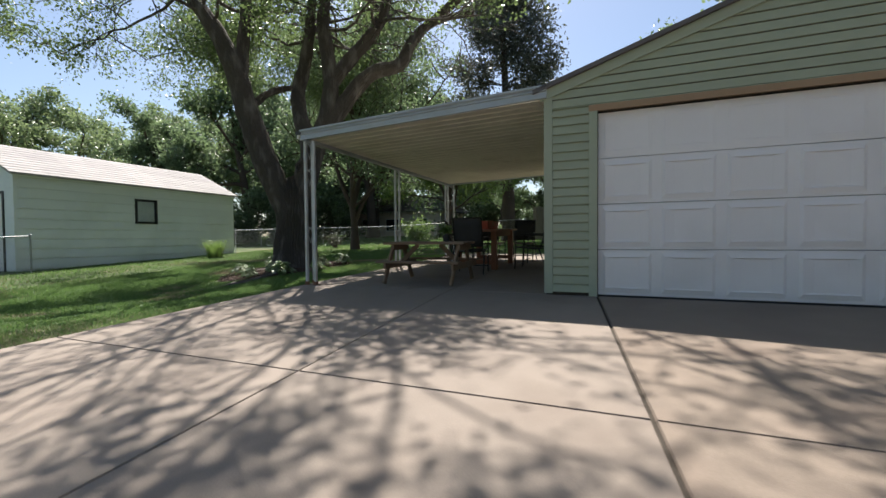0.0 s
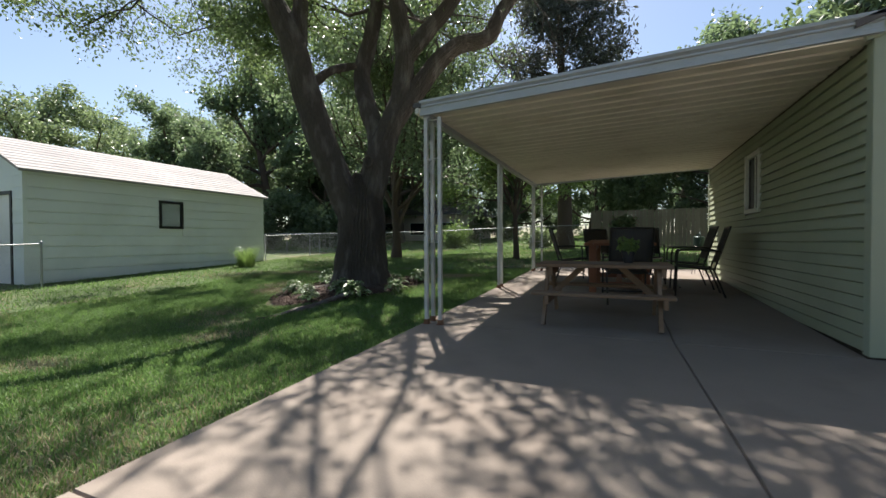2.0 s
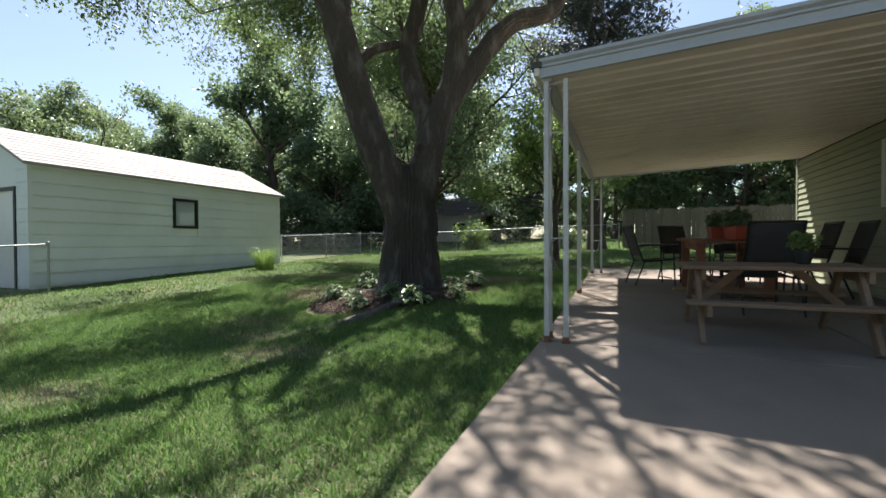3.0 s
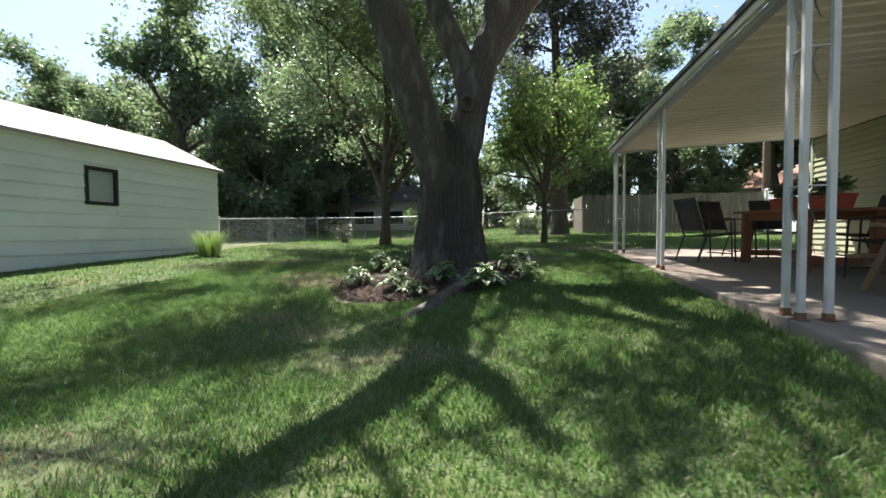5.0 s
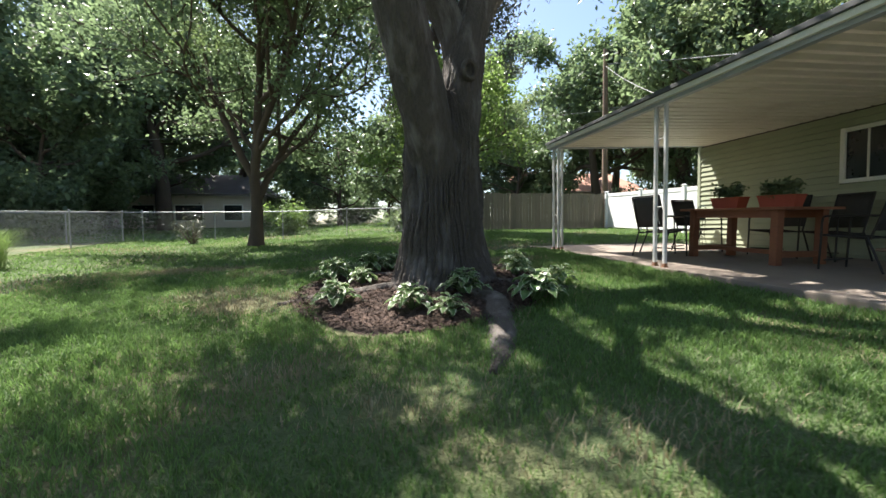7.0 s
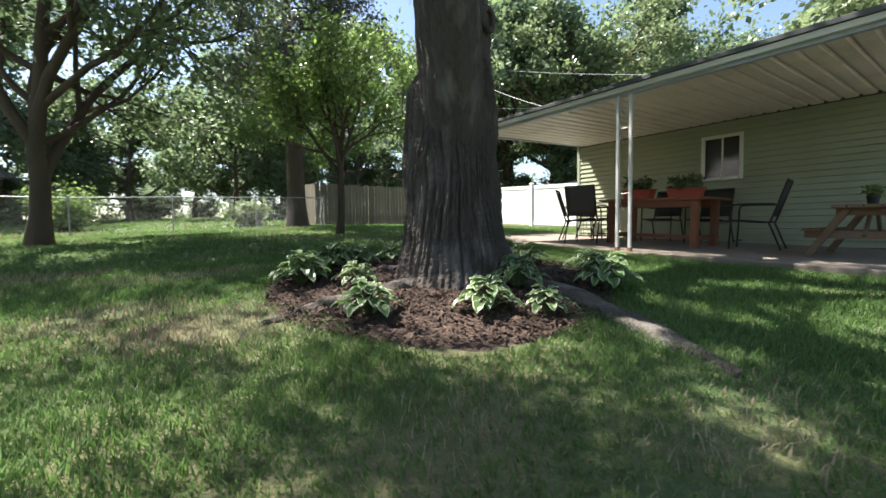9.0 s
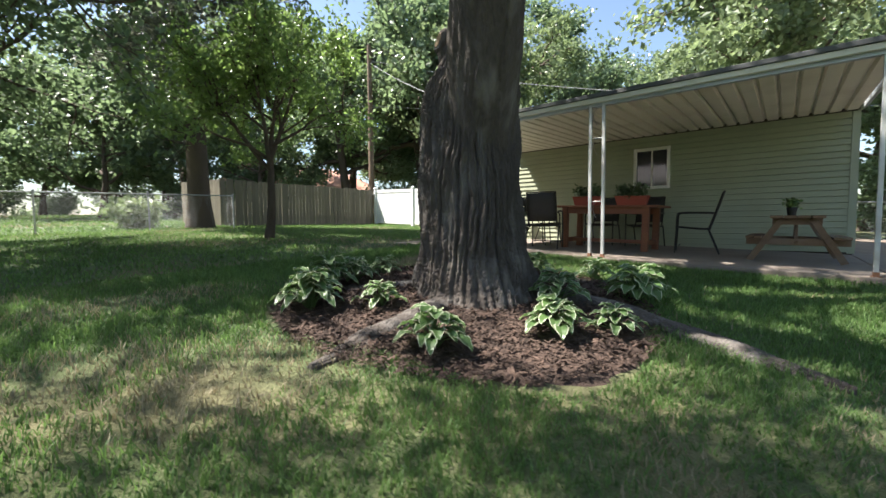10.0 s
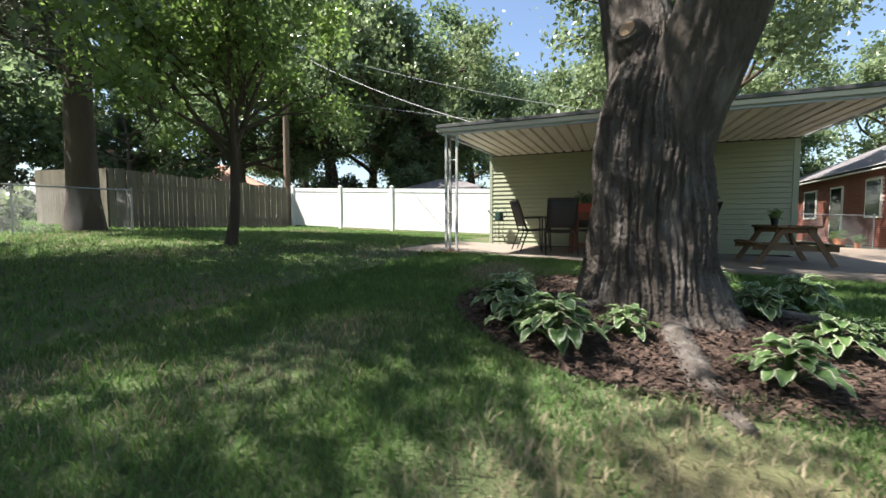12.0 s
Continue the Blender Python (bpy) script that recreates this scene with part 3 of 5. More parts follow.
def fascia_profile(soup, a, b, out, z_low, h=0.15):
    """A ribbed edge: three rounded steps."""
    prof = [(0.0, 0.0), (0.035, 0.0), (0.035, 0.03), (0.022, 0.036), (0.022, 0.078), (0.04, 0.084), (0.04, 0.10), (0.026, 0.105), (0.05, 0.125), (0.05, h), (0.0, h)]
    (ax, ay, az), (bx_, by_, bz_) = a, b
    v = [(x + out[0] * o, y + out[1] * o, z + q) for x, y, z in ((ax, ay, az), (bx_, by_, bz_)) for o, q in prof]
    c = len(prof)
    soup.add(v, [(i, (i + 1) % c, c + (i + 1) % c, c + i) for i in range(c)])
    soup.add(v, [tuple(range(c))[::-1], tuple(range(c, 2 * c))])


s = Soup()
fascia_profile(s, (CX0, CY0, CZO - 0.035), (0.0, CY0, CZW - 0.0), (0, -1), 0)
part("front_fascia", s, M_FASCIA, carport, "grey aluminium ribbed fascia")
s = Soup()
fascia_profile(s, (0.0, CY1, CZW - 0.0), (CX0, CY1, CZO - 0.035), (0, 1), 0)
part("back_fascia", s, M_FASCIA, carport)
s = Soup()
s.box((CX0 - 0.045, CY0 - 0.05, CZO - 0.02), (CX0, CY1 + 0.05, CZO + 0.045))
bevel(part("gutter", s, M_PAN, carport, "cream painted eaves strip"), 0.008)
s = Soup()
s.box((CX0 - 0.07, CY0 - 0.05, CZO + 0.045), (CX0 + 0.02, CY1 + 0.05, CZO + 0.10))
bevel(part("drip_edge", s, M_GREYEDGE, carport, "dark band along the roof edge"), 0.006)
s = Soup()
s.box((CX0 + 0.02, CY0 + 0.02, CZO - 0.055), (CX0 + 0.09, CY1 - 0.02, CZO - 0.003))
part("beam", s, M_FASCIA, carport)


def column(feet, top):
    """Slim square posts joined by small scrolls of bent strip."""
    for x, y in feet:
        s = Soup()
        z0 = float(slab_z(y))
        s.box((x - 0.02, y - 0.02, z0), (x + 0.02, y + 0.02, top))
        post = bevel(part("post", s, M_POST, carport, "white painted slim square post"), 0.004)
        s = Soup()
        s.box((x - 0.035, y - 0.035, z0), (x + 0.035, y + 0.035, z0 + 0.008))
        s.box((x - 0.024, y - 0.024, z0 + 0.008), (x + 0.024, y + 0.024, z0 + 0.05))
        part("foot", s, M_RUST, post, "rusty post foot")
    for (xa, ya), (xb, yb) in zip(feet[:-1], feet[1:]):
        for zc in (0.75, 1.62, 2.02):
            s = Soup()
            tt = np.linspace(0, 2 * np.pi, 40)
            u = 0.5 + 0.36 * np.sin(tt) * np.cos(tt * 0.5)
            w = zc + 0.11 * np.cos(tt)
            path = np.stack([xa + (xb - xa) * u, ya + (yb - ya) * u, w], 1)
            s.tube(path, 0.005, 5)
            s.tube([(xa, ya, zc + 0.12), (xb, yb, zc + 0.12)], 0.006, 5)
            part("scroll", s, M_POST, carport, smooth=True)


column([(-3.42, -0.02), (-3.575, -0.02), (-3.575, 0.14)], CZO - 0.05)
column([(-3.575, 2.80), (-3.575, 2.98)], CZO - 0.05)
column([(-3.575, 5.70), (-3.575, 5.89), (-3.40, 5.89)], CZO - 0.05)


# ---------------------------------------------------------------- trees
def leaf_soup(anchors, per, spread, size, width, rng, droop=0.2, soup=None, mat=0, flat=0.8):
    """Folded kite leaves scattered round the anchors."""
    s = soup or Soup()
    p = np.repeat(np.asarray(anchors, float), per, 0)
    c = len(p)
    p = p + rng.normal(0, 1, (c, 3)) * np.array(spread)
    d = rng.normal(0, 1, (c, 3))
    d[:, 2] -= droop
    d /= np.linalg.norm(d, axis=1)[:, None]
    nrm = rng.normal(0, 1, (c, 3))
    nrm[:, 2] += flat
    w = np.cross(d, nrm)
    w /= np.linalg.norm(w, axis=1)[:, None] + 1e-9
    u = np.cross(w, d)
    L = (size * rng.uniform(0.6, 1.25, c))[:, None]
    W = L * width * 0.5
    mid = p + d * L * 0.45 + u * L * 0.06
    v = np.stack([p, mid - w * W, p + d * L, mid + w * W], 1).reshape(-1, 3)
    b = np.arange(c) * 4
    s.add(v, np.concatenate([np.stack([b, b + 1, b + 2], 1), np.stack([b, b + 2, b + 3], 1)]), mat)
    return s


def wander(p, d, length, steps, rng, wiggle, lift=0.0):
    pts = [np.array(p, float)]
    d = np.array(d, float) / np.linalg.norm(d)
    for _ in range(steps):
        d = d + rng.normal(0, wiggle, 3) + np.array((0, 0, lift))
        d /= np.linalg.norm(d)
        pts.append(pts[-1] + d * length / steps)
    return np.array(pts)


def grow(soup, p, d, length, r, level, rng, anchors, kids=5, wiggle=0.18, lift=0.02, ratio=0.62, seg=6, spread=0.9, low=None):
    path = wander(p, d, length, 7, rng, wiggle, lift)
    if low is not None:
        path[:, 2] = low + np.abs(path[:, 2] - low)
    soup.tube(path, np.linspace(r, r * 0.45, len(path)), max(4, seg), cap=False)
    if level <= 1:
        anchors.extend(path[3:])
    if level == 0:
        return
    for k in range(kids):
        t = rng.uniform(0.3, 1.0) if k else 1.0
        i = t * (len(path) - 1)
        q = path[int(i)] + (path[min(int(i) + 1, len(path) - 1)] - path[int(i)]) * (i - int(i))
        base = path[min(int(i) + 1, len(path) - 1)] - path[max(int(i) - 1, 0)]
        base = base / np.linalg.norm(base)
        nd = base + rng.normal(0, spread * 0.6, 3)
        grow(soup, q, nd, length * ratio * rng.uniform(0.75, 1.2), r * 0.5, level - 1, rng, anchors, kids, wiggle, lift, ratio, seg - 1, spread, low)


def broad_tree(name, label, height, trunk_h, r, radius, leafmat, seed, leaves=22000, size=0.14, levels=2, limbs=7, cover=None, group="", bark=None, sag=0.0, clear=None, forks=0):
    """A trunk with limbs and a crown of leaves; the foot stands at the origin."""
    rng = np.random.default_rng(seed)
    root = thing(name, label, "tree", group)
    s = Soup()
    anchors = []
    path = wander((0, 0, -0.15), (0, 0, 1), height * 0.72 + 0.15, 12, rng, 0.05, 0.05)
    rad = np.interp(path[:, 2], [-0.15, 0.15, 0.5, trunk_h, height * 0.75], [r * 1.5, r * 1.2, r, r * 0.8, r * 0.12])
    s.tube(path, rad, 12)
    for k in range(limbs):
        z = trunk_h + (height * 0.68 - trunk_h) * (k + rng.uniform(0, 0.8)) / limbs
        i = int(np.argmin(abs(path[:, 2] - z)))
        a = k * 2.4 + rng.uniform(-0.4, 0.4)
        f = (z - trunk_h) / max(0.1, height - trunk_h)
        reach = radius * (1.0 - 0.55 * f) * rng.uniform(0.8, 1.15)
        d = (np.cos(a), np.sin(a), 0.35 + 0.8 * f - sag)
        grow(s, path[i], d, reach * 0.72, r * 0.45 * (1 - 0.5 * f), levels, rng, anchors, 4, 0.16, 0.03, 0.6, 6)
    for k in range(forks):
        a = k * 2 * math.pi / forks + 0.5
        i = int(np.argmin(abs(path[:, 2] - trunk_h * (0.8 + 0.12 * k))))
        grow(s, path[i], (0.5 * np.cos(a), 0.5 * np.sin(a), 1.0), height * 0.42, r * 0.62, levels, rng, anchors, 4, 0.12, 0.05, 0.6, 8)
    part("trunk", s, bark or M_BARK2, root, smooth=True)
    an = np.array(anchors)
    if clear is not None:
        an = an[an[:, 2] > clear]
    per = max(1, leaves // len(an))
    sp = radius * 0.055
    cs = leaf_soup(an, per, (sp, sp, sp * 0.8), size, 0.62, rng)
    part("crown", cs, leafmat, root)
    return root


def cedar_tree(name, label, height, trunk_h, r, radius, seed, leaves=26000, size=0.16, mat=None):
    """An upright evergreen with tiers of ragged sprays."""
    rng = np.random.default_rng(seed)
    root = thing(name, label, "tree")
    s = Soup()
    path = wander((0, 0, -0.15), (0, 0, 1), height * 0.97, 14, rng, 0.025, 0.05)
    s.tube(path, np.interp(path[:, 2], [-0.15, 0.3, trunk_h, height], [r * 1.35, r, r * 0.8, 0.03]), 12)
    an = []
    for k in range(64):
        z = trunk_h + (height - trunk_h) * (k / 64) ** 0.9
        f = (z - trunk_h) / (height - trunk_h)
        i = int(np.argmin(abs(path[:, 2] - z)))
        a = k * 2.4 + rng.uniform(-0.5, 0.5)
        reach = radius * (0.55 + 0.45 * math.sin(min(1, f * 2.2 + 0.25) * math.pi / 2)) * (1.04 - f) ** 0.6 * rng.uniform(0.6, 1.2)
        q = wander(path[i], (np.cos(a), np.sin(a), 0.25), reach, 6, rng, 0.14, 0.05)
        s.tube(q, np.linspace(0.05 * (1.1 - f), 0.01, len(q)), 5, cap=False)
        for j in range(2, 7):
            an += [q[j] + rng.normal(0, 0.22, 3) for _ in range(3)]
    part("trunk", s, M_BARK2, root, smooth=True)
    an = np.array(an)
    cs = leaf_soup(an, leaves // len(an), (0.24, 0.24, 0.2), size, 0.4, rng, droop=-0.2, flat=0.3)
    part("crown", cs, mat or M_LEAF_DARK, root)
    return root


def stand(ob, x, y, yaw=0.0, scale=1.0):
    ob.matrix_world = pose(x, y, float(ground_z(x, y)), 0, 0, yaw) @ Matrix.Diagonal((scale, scale, scale, 1))
    return ob


def bark_tube(path, rad, seg, rng, depth, ridges, soup):
    """A limb whose bark stands in long broken ridges."""
    path, rad = np.asarray(path, float), np.asarray(rad, float)
    n = len(path)
    tan = np.gradient(path, axis=0)
    tan /= np.linalg.norm(tan, axis=1)[:, None]
    sdir = np.cross(tan[0], (0.3, 1, 0.1))
    sdir /= np.linalg.norm(sdir)
    ang = np.arange(seg) * 2 * np.pi / seg
    step = np.concatenate([[0], np.cumsum(np.linalg.norm(np.diff(path, axis=0), axis=1))])
    ph = rng.uniform(0, 6, 6)
    rings = []
    for i in range(n):
        sdir = sdir - tan[i] * np.dot(sdir, tan[i])
        sdir /= np.linalg.norm(sdir)
        u = np.cross(tan[i], sdir)
        l = step[i]
        warp = 0.035 * np.sin(l * 2.9 + 3 * ang + ph[0]) + 0.022 * np.sin(l * 7.3 - 5 * ang + ph[1]) + 0.006 * np.sin(l * 21 + 9 * ang + ph[4])
        a2 = ang + warp
        rg = 1 - (1 - np.abs(np.sin(a2 * ridges / 2 + ph[2]))) ** 2.2
        rg = 0.62 * rg + 0.38 * np.abs(np.sin((ang + 1.9 * warp) * (ridges * 0.8) + 0.7 * np.sin(l * 2.3 + ph[1]) + ph[0]))
        brk = 0.80 + 0.20 * np.sin(l * 9 + 7 * np.floor((a2 * ridges / 2 + ph[2]) / np.pi) * 1.7 + ph[3])
        lump = 0.05 * np.sin(2 * ang + l * 1.1 + ph[5]) + 0.03 * np.sin(3 * ang - l * 2.3)
        rr_ = rad[i] * (1 + lump) + depth * (rg * brk - 0.4) + rng.normal(0, depth * 0.07, seg)
        rings.append(path[i] + rr_[:, None] * (np.cos(ang)[:, None] * sdir + np.sin(ang)[:, None] * u))
    i0 = (np.arange(n - 1)[:, None] * seg + np.arange(seg)).ravel()
    i1 = (np.arange(n - 1)[:, None] * seg + (np.arange(seg) + 1) % seg).ravel()
    soup.add(np.concatenate(rings), np.stack([i0, i1, i1 + seg, i0 + seg], 1))
    soup.add(rings[-1], [tuple(range(seg))])


def spline(points, n):
    """Smooth run through a few points."""
    pts = np.array(points, float)
    k = len(pts)
    ext = np.concatenate([[2 * pts[0] - pts[1]], pts, [2 * pts[-1] - pts[-2]]])
    out = []
    for t in np.linspace(0, k - 1 - 1e-6, n):
        i = int(t)
        f = t - i
        p0, p1, p2, p3 = ext[i:i + 4]
        out.append(0.5 * ((2 * p1) + (p2 - p0) * f + (2 * p0 - 5 * p1 + 4 * p2 - p3) * f * f + (3 * p1 - p0 - 3 * p2 + p3) * f ** 3))
    return np.array(out)


rng = np.random.default_rng(21)
tree = thing("shade_tree", "large old shade tree with deeply furrowed dark bark", "tree")
tz = float(ground_z(*TREE))
s = Soup()
# trunk with a flared foot
tp = spline([(-6.40, 2.98, tz - 0.12), (-6.42, 2.99, 0.5), (-6.42, 3.0, 1.3), (-6.40, 2.96, 1.8), (-6.38, 2.92, 2.2)], 220)
tr = np.interp(tp[:, 2], [tz - 0.12, tz + 0.05, tz + 0.3, 0.7, 1.3, 1.7, 2.0, 2.2], [0.68, 0.56, 0.475, 0.435, 0.41, 0.37, 0.25, 0.12])
bark_tube(tp, tr, 400, rng, 0.072, 42, s)
limb_runs = [
    ([(-6.46, 2.92, 1.1), (-6.64, 2.72, 1.8), (-6.88, 2.48, 2.6), (-7.12, 2.28, 3.6), (-7.36, 2.14, 4.6), (-7.80, 1.95, 5.6), (-8.5, 1.7, 6.6), (-9.5, 1.4, 8.0)], (0.28, 0.275, 0.26, 0.235, 0.215, 0.18, 0.13, 0.06)),
    ([(-6.16, 3.12, 2.4), (-6.22, 3.25, 3.0), (-6.42, 3.3, 3.5), (-6.62, 3.4, 4.0), (-6.72, 3.5, 4.5), (-6.55, 3.55, 5.1), (-6.40, 3.6, 6.0), (-6.6, 4.1, 8.2)], (0.14, 0.18, 0.175, 0.165, 0.155, 0.14, 0.12, 0.05)),
    ([(-6.36, 2.98, 1.1), (-6.20, 3.06, 2.0), (-6.04, 3.22, 2.85), (-5.80, 3.45, 3.7), (-5.72, 3.52, 4.6), (-5.85, 3.5, 5.5), (-5.95, 3.6, 6.5), (-5.6, 3.9, 9.0)], (0.26, 0.27, 0.23, 0.19, 0.175, 0.16, 0.14, 0.05)),
    ([(-5.86, 3.40, 3.3), (-5.5, 3.65, 3.95), (-5.15, 3.85, 4.5), (-4.75, 4.0, 4.85), (-4.2, 4.25, 5.02), (-3.95, 4.5, 5.65), (-3.5, 4.8, 6.2), (-2.6, 5.3, 6.5)], (0.19, 0.19, 0.17, 0.15, 0.14, 0.12, 0.10, 0.05)),
    ([(-5.74, 3.5, 4.5), (-5.35, 3.8, 5.15), (-4.95, 4.1, 5.8), (-4.6, 4.3, 6.6), (-4.3, 4.2, 8.2)], (0.17, 0.16, 0.14, 0.12, 0.05)),
    ([(-7.12, 2.28, 3.75), (-6.98, 2.8, 4.25), (-6.75, 3.3, 4.5)], (0.08, 0.07, 0.05)),
    ([(-7.25, 2.2, 4.3), (-7.42, 2.45, 5.4), (-7.5, 2.65, 6.6), (-7.65, 2.8, 8.2)], (0.14, 0.13, 0.11, 0.05)),
    # next two limbs, mostly out of view, are added to shade lawn and drive
    ([(-6.42, 3.6, 6.0), (-7.2, 5.1, 7.0), (-8.3, 6.9, 7.8), (-9.6, 8.6, 8.5)], (0.12, 0.11, 0.09, 0.04)),
    ([(-3.5, 4.8, 6.2), (-2.2, 4.7, 7.0), (-0.8, 4.0, 7.6), (1.0, 2.8, 8.0), (2.8, 1.4, 8.3)], (0.10, 0.10, 0.09, 0.07, 0.03)),
]
anchors = []
for pts, rads in limb_runs:
    k = 12 * len(pts)
    path = spline(pts, k)
    rad = np.interp(np.linspace(0, 1, k), np.linspace(0, 1, len(rads)), rads)
    bark_tube(path, rad, 110, rng, 0.032, 18, s)
part("trunk", s, M_BARK, tree, "furrowed grey brown bark", smooth=True)
s = Soup()
for pts, rads in limb_runs[:3] + limb_runs[4:5]:
    path = spline(pts, 40)
    for k in range(9):
        i = int(22 + k * 2)
        q = path[min(i, 39)]
        if q[2] < 5.2:
            continue
        d = np.array((rng.normal(0, 1), rng.normal(0, 1), 0.35))
        grow(s, q, d, rng.uniform(1.8, 3.4), 0.042, 2, rng, anchors, 4, 0.2, -0.03, 0.62, 6, low=5.7)
# spreading sprays hung towards drive and shed; most unseen, added to shade the ground
for p, d, L in (((-8.9, 1.5, 7.2), (-0.6, -0.9, -0.05), 4.0), ((-8.2, 1.7, 6.2), (-1, 0.1, 0.1), 3.4), ((-8.0, 1.8, 5.9), (-0.5, -1, 0.25), 4.6), ((-6.0, 3.5, 6.4), (0.3, -1, 0.3), 4.2),
                ((-6.0, 3.5, 6.8), (-0.4, -1, 0.25), 4.2), ((-4.5, 4.3, 7.0), (0.4, -1, 0.3), 4.2), ((-5.8, 3.6, 7.5), (0.9, -0.4, 0.3), 4.0),
                ((-8.3, 6.9, 7.8), (-0.9, 0.5, 0.05), 3.2), ((-8.0, 6.4, 7.6), (-0.75, -0.6, 0.05), 3.0), ((-7.4, 5.4, 7.2), (-0.9, -0.35, 0.08), 3.2), ((-9.2, 8.1, 8.3), (-0.8, 0.1, 0.05), 3.0), ((-9.6, 8.6, 8.5), (-0.3, 0.9, 0.05), 2.8), ((-7.8, 6.1, 7.5), (0.6, 0.8, 0.1), 3.0), ((-9.5, 8.5, 8.4), (-0.9, 0.6, 0.1), 3.0),
                ((-2.2, 4.7, 7.0), (0.5, -0.9, 0.2), 3.6), ((-0.8, 4.0, 7.6), (0.2, -1, 0.1), 3.6), ((0.6, 3.1, 7.9), (0.7, -0.6, 0.1), 3.4), ((2.4, 1.7, 8.2), (0.8, -0.5, 0.05), 3.4), ((2.8, 1.4, 8.3), (0.1, -1, 0.05), 3.2), ((1.6, 2.3, 8.1), (-0.4, -1, 0.1), 3.2), ((2.8, 1.4, 8.3), (-0.2, -1, 0.05), 4.8), ((1.0, 2.8, 8.0), (0.1, -1, 0.05), 5.0),
                ((-9.4, 1.3, 7.9), (-0.9, 0.5, 0), 3.6), ((-5.6, 3.6, 8.0), (0.75, -0.75, 0.08), 6.5), ((-5.7, 3.3, 7.0), (0.25, -1, 0.15), 6.0), ((-6.2, 3.5, 7.8), (-0.3, -1, 0.1), 6.0), ((-5.6, 3.9, 8.8), (0.55, -0.9, 0.05), 7.5), ((-5.9, 3.5, 6.6), (-0.2, 1, 0.3), 3.6)):
    grow(s, p, d, L, 0.038, 3, rng, anchors, 4, 0.16, -0.005, 0.6, 7, low=7.0 if p[0] > -3 else 6.1 if p[0] > -8 else 5.6)
part("branch_work", s, M_BARK, tree, smooth=True)
an = np.array(anchors)
an = an[(an[:, 2] > 4.3) & ~((an[:, 0] < -7.6) & (an[:, 2] < 5.3)) & ~((an[:, 1] > 4.6) & (an[:, 0] > -5.2))]
clump = (np.sin(an[:, 0] * 1.9 + 1.0) + np.sin(an[:, 1] * 2.1 + 0.5 * an[:, 0]) + np.sin(an[:, 2] * 1.7 + an[:, 0])) > 0.35
an = an[clump | (rng.uniform(0, 1, len(an)) < 0.12) | ((an[:, 0] < -7.0) & (an[:, 1] > 4.0)) | ((an[:, 0] < -7.6) & (rng.uniform(0, 1, len(an)) < 0.5))]
cs = leaf_soup(an, max(1, 120000 // len(an)), (0.17, 0.17, 0.22), 0.10, 0.55, rng, droop=0.7)
part("crown", cs, M_LEAF_MAIN, tree, "sparse small drooping leaves")
# sawn limb stub with pale heartwood and a healed scar
s = Soup()
kd = np.array((-0.75, 0.42, 0.22))
kd /= np.linalg.norm(kd)
kp = np.array((-6.42, 3.09, 2.10))
path = np.array([kp - kd * 0.12 + (0, 0, -0.2), kp + kd * 0.08 + (0, 0, -0.08), kp + kd * 0.12, kp + kd * 0.19, kp + kd * 0.225])
bark_tube(spline(path, 30), np.interp(np.linspace(0, 1, 30), [0, 0.5, 0.85, 1], [0.16, 0.115, 0.105, 0.085]), 40, rng, 0.012, 16, s)
part("limb_stub", s, M_BARK, tree, "sawn limb stub", smooth=True)
s = Soup()
c0 = kp + kd * 0.227
s.tube([c0, c0 + kd * 0.006], [0.062, 0.058], 20)
part("cut_face", s, M_WOODCUT, tree, "pale sawn heartwood")
s = Soup()
sd = np.array((0.25, -0.95, 0.1))
sp_ = np.array((-6.12, 2.80, 2.41))
ring = [sp_ + 0.085 * (math.cos(a) * np.array((0.95, 0.25, 0)) + 1.2 * math.sin(a) * np.array((0, 0.05, 1))) for a in np.linspace(0, 2 * np.pi, 25)]
s.tube(ring, 0.03, 8, cap=False)
part("healed_scar", s, M_BARK, tree, "healed round branch scar", smooth=True)
# surface roots
for pts, rads in (([(-6.33, 2.6, 0), (-6.15, 2.0, 0), (-6.22, 1.5, 0), (-6.40, 1.0, 0), (-6.62, 0.55, 0)], (0.24, 0.20, 0.18, 0.14, 0.02)),
                  ([(-6.8, 2.92, 0), (-7.4, 2.85, 0), (-7.8, 2.82, 0), (-8.25, 2.74, 0)], (0.22, 0.16, 0.13, 0.02)),
                  ([(-6.1, 2.7, 0), (-5.6, 2.45, 0), (-5.2, 2.1, 0)], (0.20, 0.10, 0.03)),
                  ([(-6.2, 3.3, 0), (-5.8, 3.7, 0), (-5.4, 3.9, 0)], (0.19, 0.09, 0.03)),
                  ([(-6.7, 3.3, 0), (-7.1, 3.7, 0), (-7.4, 4.1, 0)], (0.19, 0.08, 0.02))):
    s = Soup()
    path = spline(pts, 40)
    root_r = np.interp(np.linspace(0, 1, 40), np.linspace(0, 1, len(rads)), rads)
    path[:, 2] = ground_z(path[:, 0], path[:, 1]) - 0.80 * root_r + 0.018
    path[:, 0] += 0.03 * np.sin(np.linspace(0, 9, 40))
    bark_tube(path, root_r, 48, rng, 0.028, 20, s)
    part("root", s, M_BARK, tree, smooth=True)

